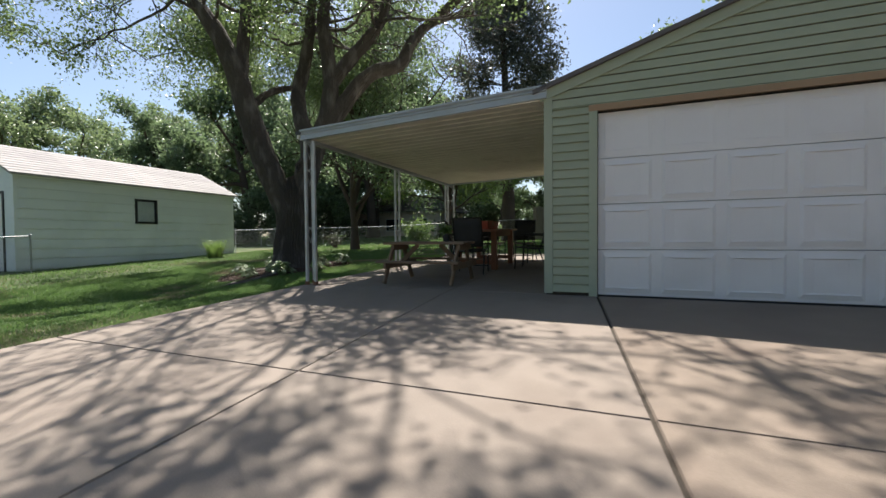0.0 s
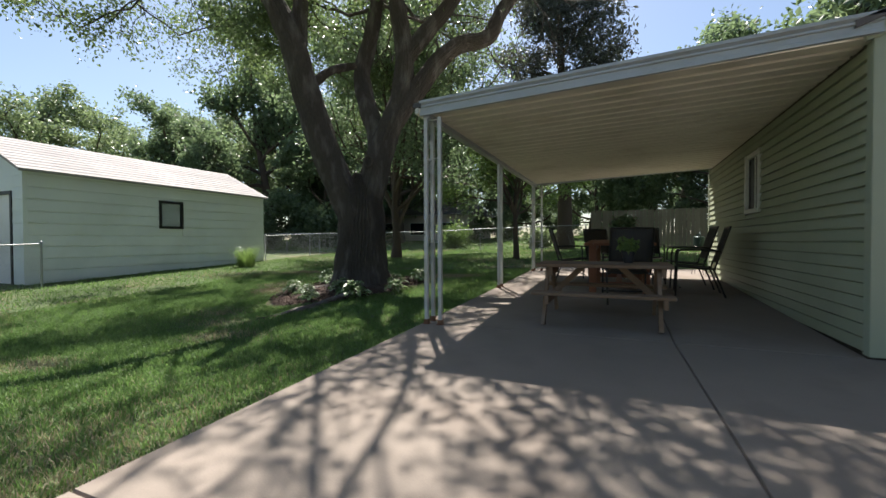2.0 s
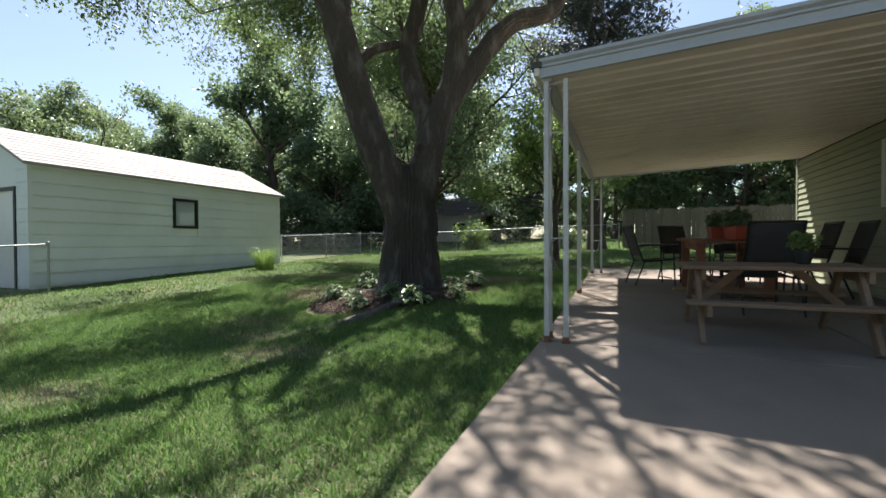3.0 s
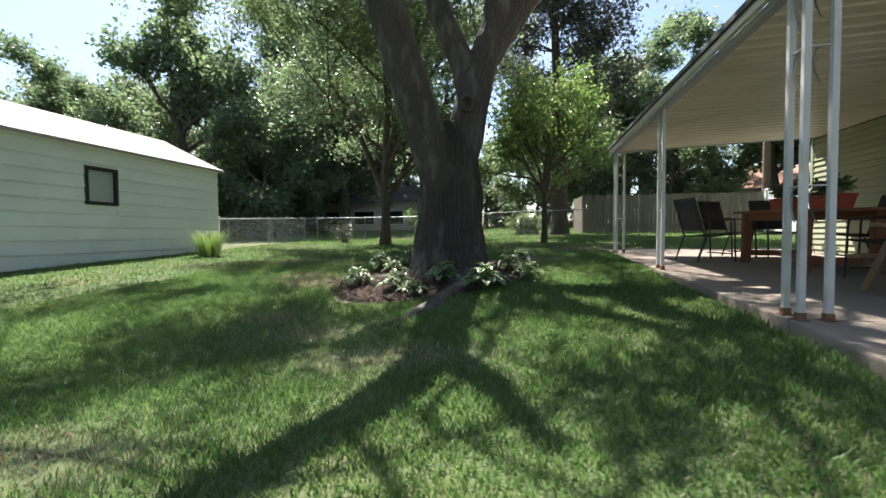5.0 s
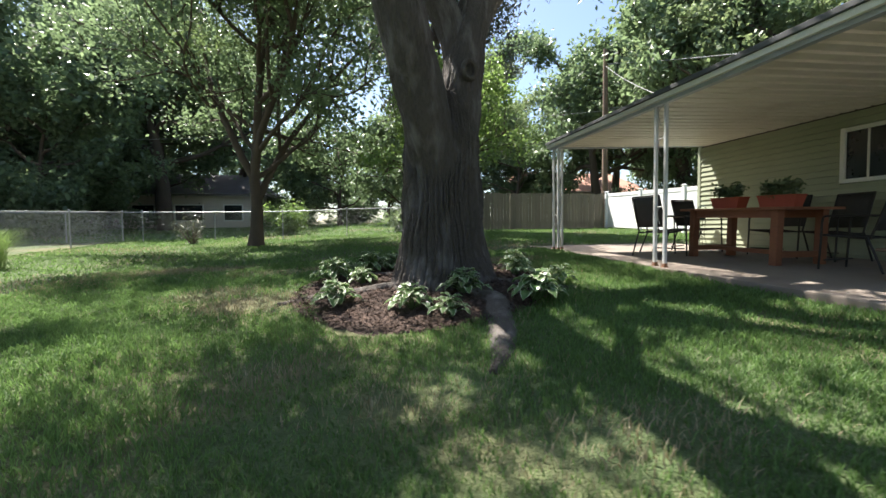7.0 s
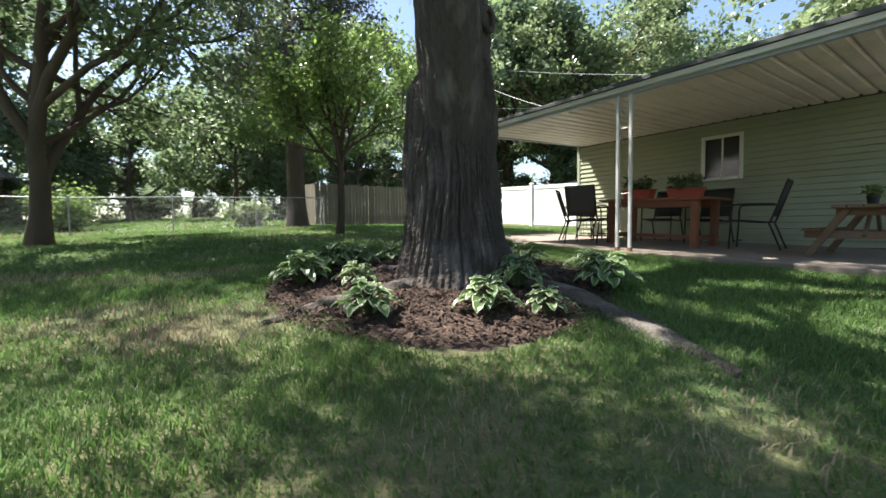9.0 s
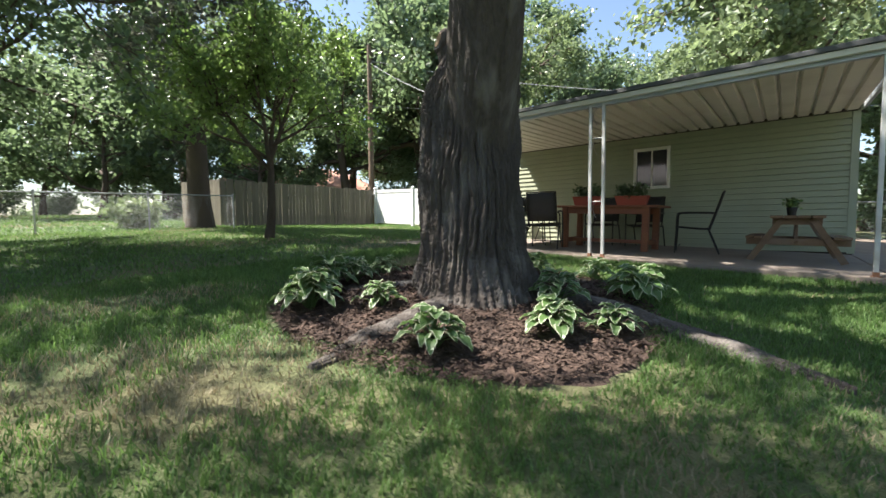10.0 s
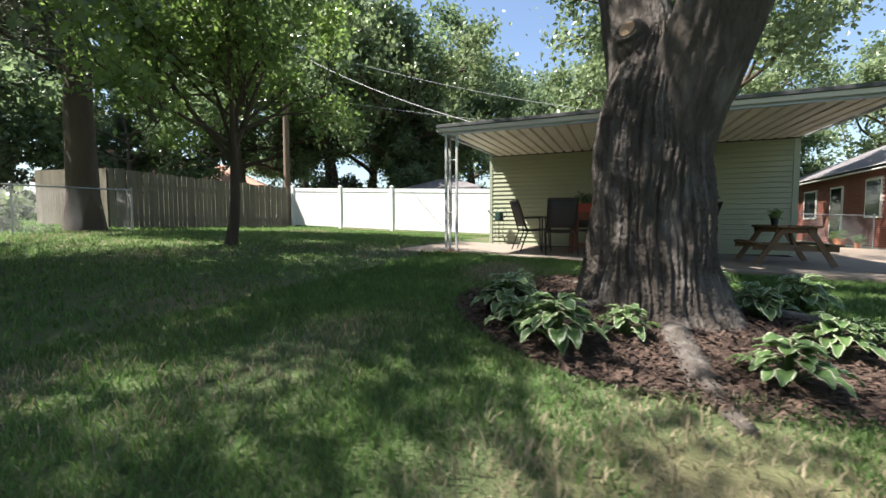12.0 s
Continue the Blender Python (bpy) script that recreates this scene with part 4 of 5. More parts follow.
# yard trees
stand(broad_tree("yard_tree", "dense round leafed tree with low branches on the lawn", 11.5, 1.8, 0.18, 5.2, M_LEAF_MID, 3, 40000, 0.14, 2, 15, clear=1.6, forks=4), -10.38, 11.4, 0)
stand(cedar_tree("cedar_tree", "tall dark evergreen with a thick bare lower trunk", 14.0, 3.4, 0.34, 4.2, 5, 40000, 0.2), -3.98, 15.25)
small = stand(broad_tree("ornamental_tree", "small bright green ornamental tree with a slim trunk", 4.2, 1.45, 0.085, 2.9, M_LEAF_BRIGHT, 8, 15000, 0.11, 2, 8, clear=1.9, forks=4), -4.82, 9.45, 40)

# trees beyond the fences, and a few unseen ones behind the viewpoint
big = broad_tree("broadleaf_tree", "full green broadleaf tree beyond the fence", 13.0, 3.0, 0.33, 6.0, M_LEAF_MID, 11, 26000, 0.27, 2, 11, group="trees beyond the fence")
stand(big, 7.9, 23.0, 0)
oak = broad_tree("oak_tree", "spreading pale green oak behind the garage", 15.0, 4.0, 0.4, 7.5, M_LEAF_PALE, 14, 26000, 0.30, 2, 11, group="trees beyond the fence")
stand(oak, 13.5, 0.6, 0)
low = broad_tree("understorey_tree", "leafy understorey tree beyond the fence", 8.0, 1.0, 0.2, 4.5, M_LEAF_MID, 17, 20000, 0.24, 2, 11, group="trees beyond the fence")
stand(low, -25.0, 27.0, 0)
pine = cedar_tree("pine_tree", "tall blue green evergreen beyond the fence", 16.0, 2.5, 0.3, 4.5, 19, 26000, 0.30, M_LEAF_MID)
stand(pine, -20.5, 30.0, 0, 1.35)
for src, x, y, yaw, sc in ((big, -26, 34, 40, 1.05), (big, 0.5, 32, 160, 1.1), (big, 15, 19, 200, 1.1), (big, 13, 29, 250, 1.15), (big, -17, 36, 310, 1.2),
                           (big, 23, 14, 20, 1.2), (big, -31, 17, 120, 0.8), (oak, 27, -3, 100, 1.0), (oak, 3, 36, 220, 1.0), (oak, -36, 26, 300, 0.85), (oak, 33, 9, 30, 1.1), (oak, -44, 14, 80, 0.9),
                           (low, -3.5, 29, 50, 1.0), (low, -8.8, 33, 200, 1.05), (low, -12.5, 39, 30, 1.0), (low, -4.5, 39.5, 140, 1.0), (low, 1.0, 40, 250, 1.0), (low, -22, 21, 110, 1.0), (low, 3.5, 26, 170, 0.9), (low, -24, 25, 260, 1.1), (low, 12, 15, 320, 0.8), (low, -29, 29, 20, 1.1), (low, 22, -4, 20, 1.1),
                           # the four with y below -10 are unseen, added to block low sky
                           (pine, -24, 31, 90, 1.15), (oak, -12, -24, 0, 1.1), (oak, 6, -26, 120, 1.1), (big, -26, -14, 60, 1.1), (oak, 30, -18, 60, 1.1),
                           (big, -19, 27, 70, 1.3), (big, -27, 21, 130, 1.2), (oak, 11, 15, 140, 0.85), (big, 11, 19, 0, 1.3), (pine, -28, 33, 0, 1.2), (big, 38, 22, 40, 1.2), (big, 24, 32, 80, 1.2), (big, -38, 40, 80, 1.2), (oak, -52, 30, 10, 1.1), (big, 8, 50, 10, 1.3), (big, -24, 52, 200, 1.3)):
    c_ = copy_thing(src, Matrix.Identity(4))
    stand(c_, x, y, yaw, sc)


# ---------------------------------------------------------------- shrubs and bed plants
def bush(name, label, r, h, leafmat, seed, leaves=5000, size=0.1, group=""):
    rng = np.random.default_rng(seed)
    root = thing(name, label, "bush", group)
    s = Soup()
    an = []
    for k in range(16):
        a, e = rng.uniform(0, 6.28), rng.uniform(0.15, 1.0)
        d = np.array((np.cos(a) * r / h, np.sin(a) * r / h, 0.4 + e))
        q = wander((rng.normal(0, 0.05), rng.normal(0, 0.05), -0.05), d, h * rng.uniform(0.6, 1.05), 6, rng, 0.12)
        s.tube(q, np.linspace(0.018, 0.005, len(q)), 5, cap=False)
        an += list(q[2:]) + [q[j] + rng.normal(0, r * 0.16, 3) for j in range(2, 7) for _ in range(2)]
    part("stems", s, M_BARK2, root, smooth=True)
    an = np.array(an)
    an[:, 2] = np.maximum(an[:, 2], 0.08)
    part("foliage", leaf_soup(an, max(1, leaves // len(an)), (r * 0.14, r * 0.14, h * 0.09), size, 0.6, rng), leafmat, root)
    return root


stand(bush("round_bush", "rounded bright green bush beyond the wire fence", 0.95, 1.5, M_LEAF_BRIGHT, 31, 6000, 0.12), -10.6, 18.5)
stand(bush("leafy_bush", "large leafed pale bush beside the wood fence", 0.6, 1.0, M_LEAF_PALE, 32, 1500, 0.2), -5.35, 16.4)
stand(bush("sapling", "thin airy sapling by the wire fence", 0.55, 1.1, M_LEAF_DARK, 33, 700, 0.08), -12.6, 12.9)
hedge = bush("hedge_bush", "dense dark green hedge bush closing the view and cutting low sky light", 2.4, 3.2, M_LEAF_MID, 34, 9000, 0.26, "hedge bushes")
stand(hedge, -21, 20)
hr = np.random.default_rng(35)
# ring of hedges; those out of view are added to cut low sky light
for x, y in [(-24 + 0 * k, 17 - 3.4 * k) for k in range(9)] + [(-33 + 4.2 * k, 40 + 2 * math.sin(k)) for k in range(13)] + [(24 + 0 * k, 34 - 4.2 * k) for k in range(13)] \
        + [(-24, -14), (-20, -20), (-14, -22), (-8, -22), (-2, -22), (4, -22), (10, -22), (16, -21), (-26, 24), (-30, 28), (10, 20), (13, 17), (13, 22), (20, 2), (21, -6)]:
    c_ = copy_thing(hedge, Matrix.Identity(4))
    stand(c_, x + hr.uniform(-0.6, 0.6), y + hr.uniform(-0.6, 0.6), hr.uniform(0, 360), hr.uniform(0.5, 0.9))

# ornamental grass clump beside the shed
s = Soup()
rg = np.random.default_rng(41)
for k in range(520):
    a, r0 = rg.uniform(0, 6.28), 0.28 * math.sqrt(rg.uniform(0, 1))
    L, ln_ = rg.uniform(0.6, 1.05), rg.uniform(0.1, 0.55)
    u = np.linspace(0, 1, 5)
    px, py = r0 * np.cos(a), r0 * np.sin(a)
    path = np.stack([px + np.cos(a) * ln_ * u ** 2, py + np.sin(a) * ln_ * u ** 2, L * (u - 0.28 * u ** 3)], 1)
    w = np.stack([-np.sin(a) * (1 - u * 0.9), np.cos(a) * (1 - u * 0.9), 0 * u], 1) * 0.007
    s.add(np.concatenate([path - w, path + w]), [(i, i + 1, i + 6, i + 5) for i in range(4)])
clump = thing("ornamental_grass", "tall arching bright green grass clump beside the shed", "grass clump")
part("blades", s, M_LEAF_BRIGHT, clump)
clump.matrix_world = pose(-13.7, 6.7, float(ground_z(-13.7, 6.7)))


def hosta(r, count, seed, creamy=True):
    """A rosette of ribbed, arching, cream-edged leaves."""
    rng = np.random.default_rng(seed)
    root = thing("hosta", "variegated hosta with cream edged green leaves in the mulch", "hosta", "hostas round the shade tree")
    for k in range(count):
        a = k * 2.4 + rng.uniform(-0.3, 0.3)
        ring = (k + 0.5) / count
        reach = r * (0.35 + 0.65 * ring) * rng.uniform(0.85, 1.1)
        L, W = r * rng.uniform(0.48, 0.64), r * rng.uniform(0.30, 0.42)
        h0 = r * (0.85 - 0.55 * ring) * rng.uniform(0.85, 1.15)
        ca, sa = np.cos(a), np.sin(a)
        start = max(0.02, reach - L * 0.75)
        stalk = ([(0.02 * ca, 0.02 * sa, 0), (start * 0.5 * ca, start * 0.5 * sa, h0 * 0.7), (start * ca, start * sa, h0)])
        s = Soup()
        s.tube(stalk, 0.004, 4, cap=False)
        n_ = 9
        u = np.linspace(0, 1, n_)
        width = W * np.sin(np.pi * np.clip(u * 0.93 + 0.05, 0, 1)) ** 0.75 * (1 - 0.25 * u)
        cx = start + L * u * (1 - 0.12 * u)
        cz = h0 + L * (0.28 * u - 0.75 * u ** 2 * (0.35 + 0.5 * ring))
        tw = rng.normal(0, 0.25)
        cols = []
        for q in (-1, -0.80, 0, 0.80, 1):
            off = q * width * 0.5
            lift = (abs(q) * 0.22 - 0.04 * (abs(q) > 0.9)) * width + 0.006 * np.sin(u * 16 + q * 3 + k) + off * tw * 0.4
            cols.append(np.stack([cx * ca - off * sa, cx * sa + off * ca, cz + lift], 1))
        v = np.concatenate(cols)
        for c in range(4):
            s.add(v, [(c * n_ + i, c * n_ + i + 1, (c + 1) * n_ + i + 1, (c + 1) * n_ + i) for i in range(n_ - 1)], 1 if (c in (0, 3) and creamy) else 0)
        part("leaf", s, [M_HOSTA, M_HOSTA_EDGE], root, smooth=True)
    return root


hostas = [hosta(0.31, 42, 51), hosta(0.25, 28, 52), hosta(0.29, 36, 53)]
spots = [(-7.70, 3.55), (-7.35, 3.18), (-7.62, 2.42), (-7.25, 3.95), (-6.50, 4.05), (-6.92, 1.98), (-6.96, 3.95), (-6.62, 1.70), (-6.36, 2.22), (-5.78, 1.78), (-5.28, 2.30),
         (-5.55, 2.85), (-5.35, 3.40), (-7.55, 3.80)]
hr = np.random.default_rng(55)
for k, (x, y) in enumerate(spots):
    ob = hostas[k] if k < 3 else copy_thing(hostas[k % 3], Matrix.Identity(4))
    sc = hr.uniform(0.78, 1.0)
    ob.matrix_world = pose(x, y, float(ground_z(x, y)) + 0.015, 0, 0, hr.uniform(0, 360)) @ Matrix.Diagonal((sc, sc, sc, 1))

# ---------------------------------------------------------------- neighbour's long shed
SX, SY0, SY1, SZ = -15.36, 1.5, 9.08, 2.72
SW = 4.4
shed = thing("shed", "long pale grey green lap-sided outbuilding with a light roof", "shed", kind="structure")
sb = -0.25
s = Soup()
x0 = SX - SW
wy0, wy1, wz0, wz1 = 4.88, 5.52, 1.40, 2.14
for a, b in (((SX - 0.1, SY0, sb), (SX, wy0, SZ)), ((SX - 0.1, wy1, sb), (SX, SY1, SZ)), ((SX - 0.1, wy0, sb), (SX, wy1, wz0)), ((SX - 0.1, wy0, wz1), (SX, wy1, SZ)),
             ((x0, SY0, sb), (x0 + 0.1, SY1, SZ)), ((x0 + 0.1, SY1 - 0.1, sb), (SX - 0.1, SY1, SZ)),
             ((SX - 0.55, SY0, sb), (SX - 0.1, SY0 + 0.1, SZ)), ((x0 + 0.1, SY0, sb), (x0 + 1.0, SY0 + 0.1, SZ)), ((x0 + 1.0, SY0, 2.15), (SX - 0.55, SY0 + 0.1, SZ))):
    s.box(a, b)
zr = SZ + 1.05
xm = SX - SW / 2
for y in (SY0, SY1 - 0.1):
    s.add([(x0, y, SZ), (SX, y, SZ), (xm, y, zr), (x0, y + 0.1, SZ), (SX, y + 0.1, SZ), (xm, y + 0.1, zr)], [(0, 1, 2), (5, 4, 3)])
part("wall", s, M_SHED, shed)
LAP2 = 0.30
z = -0.12
while z < SZ - 0.1:
    top = min(z + LAP2, SZ - 0.06)
    for ya, yb in ((SY0 + 0.06, SY1 - 0.02),) if (top < wz0 - 0.05 or z > wz1 + 0.05) else ((SY0 + 0.06, wy0 - 0.07), (wy1 + 0.07, SY1 - 0.02)):
        ob = lap_board(shed, (SX, ya, top), (SX, yb, top), z + 0.022, (1, 0), M_SHED, 0.036)
    lap_board(shed, (SX - 0.5, SY0, top), (SX - 0.06, SY0, top), z, (0, -1), M_SHED, 0.022)
    z += LAP2
s = Soup()
s.box((SX - 0.06, SY0 - 0.03, sb), (SX + 0.03, SY0 + 0.06, SZ))
part("corner_trim", s, M_SHED, shed)
s = Soup()
s.box((SX + 0.001, SY0, SZ - 0.10), (SX + 0.045, SY1, SZ + 0.01))
part("fascia", s, M_SHED, shed)
for a in (0, 1):
    s = Soup()
    xe = SX + 0.16 if a else x0 - 0.16
    ze = SZ - 0.16 * 1.05 / (SW / 2)
    v = [(xe, SY0 - 0.15, ze + 0.06), (xm, SY0 - 0.15, zr + 0.06), (xm, SY1 + 0.12, zr + 0.06), (xe, SY1 + 0.12, ze + 0.06)]
    v += [(x, y, z - 0.06) for x, y, z in v]
    s.add(v, [(0, 1, 2, 3), (7, 6, 5, 4), (0, 4, 5, 1), (1, 5, 6, 2), (2, 6, 7, 3), (3, 7, 4, 0)])
    roof = part("roof", s, M_SHINGLE, shed, "light grey shingle roof")
    if a:
        rows_n = 11
        for r in range(rows_n):
            f0, f1 = r / rows_n, (r + 1) / rows_n
            s = Soup()
            y = SY0 - 0.15
            k = 0
            while y < SY1 + 0.12:
                wd = 0.95
                y1 = min(y + wd - 0.008, SY1 + 0.12)
                xa, za = xe + (xm - xe) * f0, ze + 0.062 + (zr - ze) * f0
                xb, zb = xe + (xm - xe) * f1, ze + 0.062 + (zr - ze) * f1
                s.add([(xa + 0.004, y, za + 0.012), (xa + 0.004, y1, za + 0.012), (xb, y1, zb + 0.002), (xb, y, zb + 0.002), (xa + 0.004, y, za), (xa + 0.004, y1, za)],
                      [(0, 1, 2, 3), (4, 5, 1, 0)])
                y += wd
            part("shingle_course", s, M_SHINGLE, roof)
s = Soup()
s.box((x0 + 1.0, SY0 + 0.03, sb), (SX - 0.55, SY0 + 0.08, 2.12))
part("garage_door", s, M_DOOR, shed, "white overhead door")
s = Soup()
s.box((SX - 0.62, SY0 - 0.03, sb), (SX - 0.54, SY0 + 0.03, 2.2))
s.box((x0 + 0.95, SY0 - 0.03, 2.12), (SX - 0.62, SY0 + 0.03, 2.2))
part("door_frame", s, M_BLACK, shed, "dark door frame")
win2 = thing("window_2", "square black framed window with a pale blind in the shed wall", "window", kind="structure")
s = Soup()
for a, b in (((SX - 0.03, wy0 - 0.08, wz0 - 0.08), (SX + 0.05, wy0, wz1 + 0.08)), ((SX - 0.03, wy1, wz0 - 0.08), (SX + 0.05, wy1 + 0.08, wz1 + 0.08)),
             ((SX - 0.03, wy0, wz1), (SX + 0.05, wy1, wz1 + 0.08)), ((SX - 0.03, wy0, wz0 - 0.08), (SX + 0.05, wy1, wz0))):
    s.box(a, b)
part("window_frame", s, M_BLACK, win2, "black painted frame")
s = Soup()
s.box((SX - 0.035, wy0, wz0), (SX - 0.02, wy1, wz1))
part("blind", s, M_WHITE, win2, "pale drawn blind")
s = Soup()
s.box((SX - 0.006, wy0, wz0), (SX, wy1, wz1))
pane = part("pane", s, M_GLASS, win2)
pane.visible_shadow = False


# ---------------------------------------------------------------- wire fences
def chain_fence(label, pts, height, spacing=2.4, mesh=0.06, near=False, name="chain_link_fence"):
    """Posts, a top rail and a diamond wire mesh along a straight run."""
    root = thing(name, label, "fence")
    (xa, ya), (xb, yb) = pts
    L = math.hypot(xb - xa, yb - ya)
    ux, uy = (xb - xa) / L, (yb - ya) / L
    gz = lambda d: float(ground_z(xa + ux * d, ya + uy * d))
    k = max(1, int(round(L / spacing)))
    for i in range(k + 1):
        d = L * i / k
        s = Soup()
        x, y, z = xa + ux * d, ya + uy * d, gz(d)
        s.tube([(x, y, z - 0.05), (x, y, z + height + 0.03)], 0.024 if i in (0, k) else 0.019, 8)
        post = part("post", s, M_GALV, root, smooth=True)
        s = Soup()
        s.lathe([(0.0, 0.05), (0.02, 0.045), (0.03, 0.02), (0.03, 0.0)], 10, (x, y, z + height + 0.02))
        part("cap", s, M_GALV, post, smooth=True)
    s = Soup()
    s.tube([(xa + ux * L * i / k, ya + uy * L * i / k, gz(L * i / k) + height) for i in range(k + 1)], 0.017, 8)
    part("top_rail", s, M_GALV, root, smooth=True)
    s = Soup()
    r = 0.0013
    h = height - 0.05
    nw = int(L / mesh)
    for sg in (1, -1):
        for i in range(-int(h / mesh), nw + int(h / mesh)):
            d0 = i * mesh
            d1 = d0 + sg * h
            f0, f1 = 0.0, 1.0
            lo, hi = min(d0, d1), max(d0, d1)
            if hi <= 0 or lo >= L:
                continue
            t0 = max(0.0, min(1.0, (0 - d0) / (d1 - d0))) if sg > 0 else max(0.0, min(1.0, (L - d0) / (d1 - d0)))
            t1 = max(0.0, min(1.0, (L - d0) / (d1 - d0))) if sg > 0 else max(0.0, min(1.0, (0 - d0) / (d1 - d0)))
            if t1 - t0 < 0.02:
                continue
            a_ = d0 + (d1 - d0) * t0
            b_ = d0 + (d1 - d0) * t1
            s.tube([(xa + ux * a_, ya + uy * a_, gz(a_) + 0.04 + h * t0), (xa + ux * b_, ya + uy * b_, gz(b_) + 0.04 + h * t1)], r, 3, cap=False)
    tagged(part("wire_mesh", s, M_GALV, root), kind="stuff")
    return root


chain_fence("galvanised chain link fence across the back of the lawn", ((-22.0, 14.9), (-3.1, 14.9)), 1.05)
chain_fence("galvanised chain link fence running back from the shed", ((-15.5, 9.3), (-15.5, 14.8)), 1.05)
chain_fence("galvanised chain link fence in front of the shed", ((-14.25, 1.35), (-14.25, -7.0)), 1.05, near=True)
chain_fence("galvanised chain link fence beside the driveway", ((9.2, -0.1), (9.2, -5.2)), 1.2)

# ---------------------------------------------------------------- board and vinyl fences
FX0, FX1, FY = -2.95, 4.0, 16.1
fence = thing("wood_fence", "weathered grey vertical board privacy fence", "fence")
s = Soup()
bw = 0.138
s.box((0, 0, 0), (bw, 0.018, 1.62))
board_mesh = s.mesh("board", M_CEDAR)
fr = np.random.default_rng(61)
k = int((FX1 - FX0) / 0.15)
for i in range(k):
    x = FX0 + 0.02 + i * 0.15
    ob = new("board", board_mesh)
    ob.parent = fence
    ob.location = (x, FY + (0.0 if i % 2 else 0.006), float(ground_z(x, FY)) + 0.02)
    ob.rotation_euler = (0, radians(fr.normal(0, 0.5)), 0)
    ob.scale = (1, 1, fr.uniform(0.985, 1.02))
for i in range(24):
    y = FY + 0.05 + i * 0.145
    ob = new("board", board_mesh)
    ob.parent = fence
    ob.location = (FX0, y, float(ground_z(FX0, y)) + 0.02)
    ob.rotation_euler = (0, 0, radians(90))
for zz in (0.35, 1.3):
    s = Soup()
    s.beam((FX0, FY + 0.045, float(ground_z(FX0, FY)) + zz), (FX1, FY + 0.045, float(ground_z(FX1, FY)) + zz), 0.04, 0.09)
    part("rail", s, M_CEDAR, fence)
for x in (FX0 + 0.05, -0.6, 1.7, FX1 - 0.02):
    s = Soup()
    z = float(ground_z(x, FY))
    s.box((x - 0.045, FY + 0.065, z - 0.1), (x + 0.045, FY + 0.155, z + 1.66))
    part("post", s, M_CEDAR, fence)

vinyl = thing("vinyl_fence", "bright white vinyl panel privacy fence", "fence")
VX = 4.08
ys = [16.0, 13.58, 11.2, 8.85, 6.5]
for y in ys:
    z = float(ground_z(VX, y)) + 0.03
    s = Soup()
    s.box((VX - 0.062, y - 0.062, z - 0.1), (VX + 0.062, y + 0.062, z + 1.68))
    post = bevel(part("post", s, M_VINYL, vinyl), 0.006)
    s = Soup()
    c = np.array((VX, y, z + 1.68))
    q = 0.074
    s.add([c + (-q, -q, 0), c + (q, -q, 0), c + (q, q, 0), c + (-q, q, 0), c + (-q, -q, 0.02), c + (q, -q, 0.02), c + (q, q, 0.02), c + (-q, q, 0.02), c + (0, 0, 0.06)],
          [(0, 3, 2, 1), (0, 1, 5, 4), (1, 2, 6, 5), (2, 3, 7, 6), (3, 0, 4, 7)])
    s.add([c + (-q, -q, 0.02), c + (q, -q, 0.02), c + (q, q, 0.02), c + (-q, q, 0.02), c + (0, 0, 0.06)], [(0, 1, 4), (1, 2, 4), (2, 3, 4), (3, 0, 4)])
    part("cap", s, M_VINYL, post)
for ya, yb in zip(ys[:-1], ys[1:]):
    za, zb = float(ground_z(VX, ya)) + 0.03, float(ground_z(VX, yb)) + 0.03
    for z0, z1, t in ((0.06, 0.20, 0.025), (1.48, 1.62, 0.025)):
        s = Soup()
        y0, y1 = ya - 0.062, yb + 0.062
        v = [(VX + dx, y, z + q) for y, z in ((y0, za), (y1, zb)) for dx, q in ((-t, z0), (t, z0), (t, z1), (-t, z1))]
        s.add(v, [(0, 1, 2, 3), (7, 6, 5, 4), (0, 4, 5, 1), (1, 5, 6, 2), (2, 6, 7, 3), (3, 7, 4, 0)])
        part("rail", s, M_VINYL, vinyl)
    m_ = 8
    for i in range(m_):
        f0, f1 = i / m_, (i + 1) / m_
        y0, y1 = ya - 0.062 + (yb - ya + 0.124) * f0 - 0.001, ya - 0.062 + (yb - ya + 0.124) * f1 + 0.002
        a0, a1 = za + (zb - za) * f0, za + (zb - za) * f1
        s = Soup()
        t = 0.012
        v = [(VX + dx, y, z + q) for y, z in ((y0, a0), (y1, a1)) for dx, q in ((-t, 0.2), (t, 0.2), (t, 1.48), (-t, 1.48))]
        s.add(v, [(0, 1, 2, 3), (7, 6, 5, 4), (0, 4, 5, 1), (1, 5, 6, 2), (2, 6, 7, 3), (3, 7, 4, 0)])
        part("panel", s, M_VINYL, vinyl)

# ---------------------------------------------------------------- utility pole and cables
pole = thing("utility_pole", "weathered wooden utility pole behind the fences", "utility pole")
pz = float(ground_z(4.3, 16.5))
s = Soup()
s.tube([(4.3, 16.5, pz - 0.1), (4.3, 16.5, 4.5), (4.3, 16.5, 9.1)], [0.15, 0.13, 0.10], 12)
part("shaft", s, M_POLE, pole, smooth=True)
s = Soup()
s.tube([(4.3, 16.5, 8.3), (4.65, 16.2, 8.35)], 0.025, 6)
s.tube([(4.3, 16.5, 6.2), (4.6, 16.2, 6.2)], 0.02, 6)
part("bracket", s, M_GALV, pole, smooth=True)


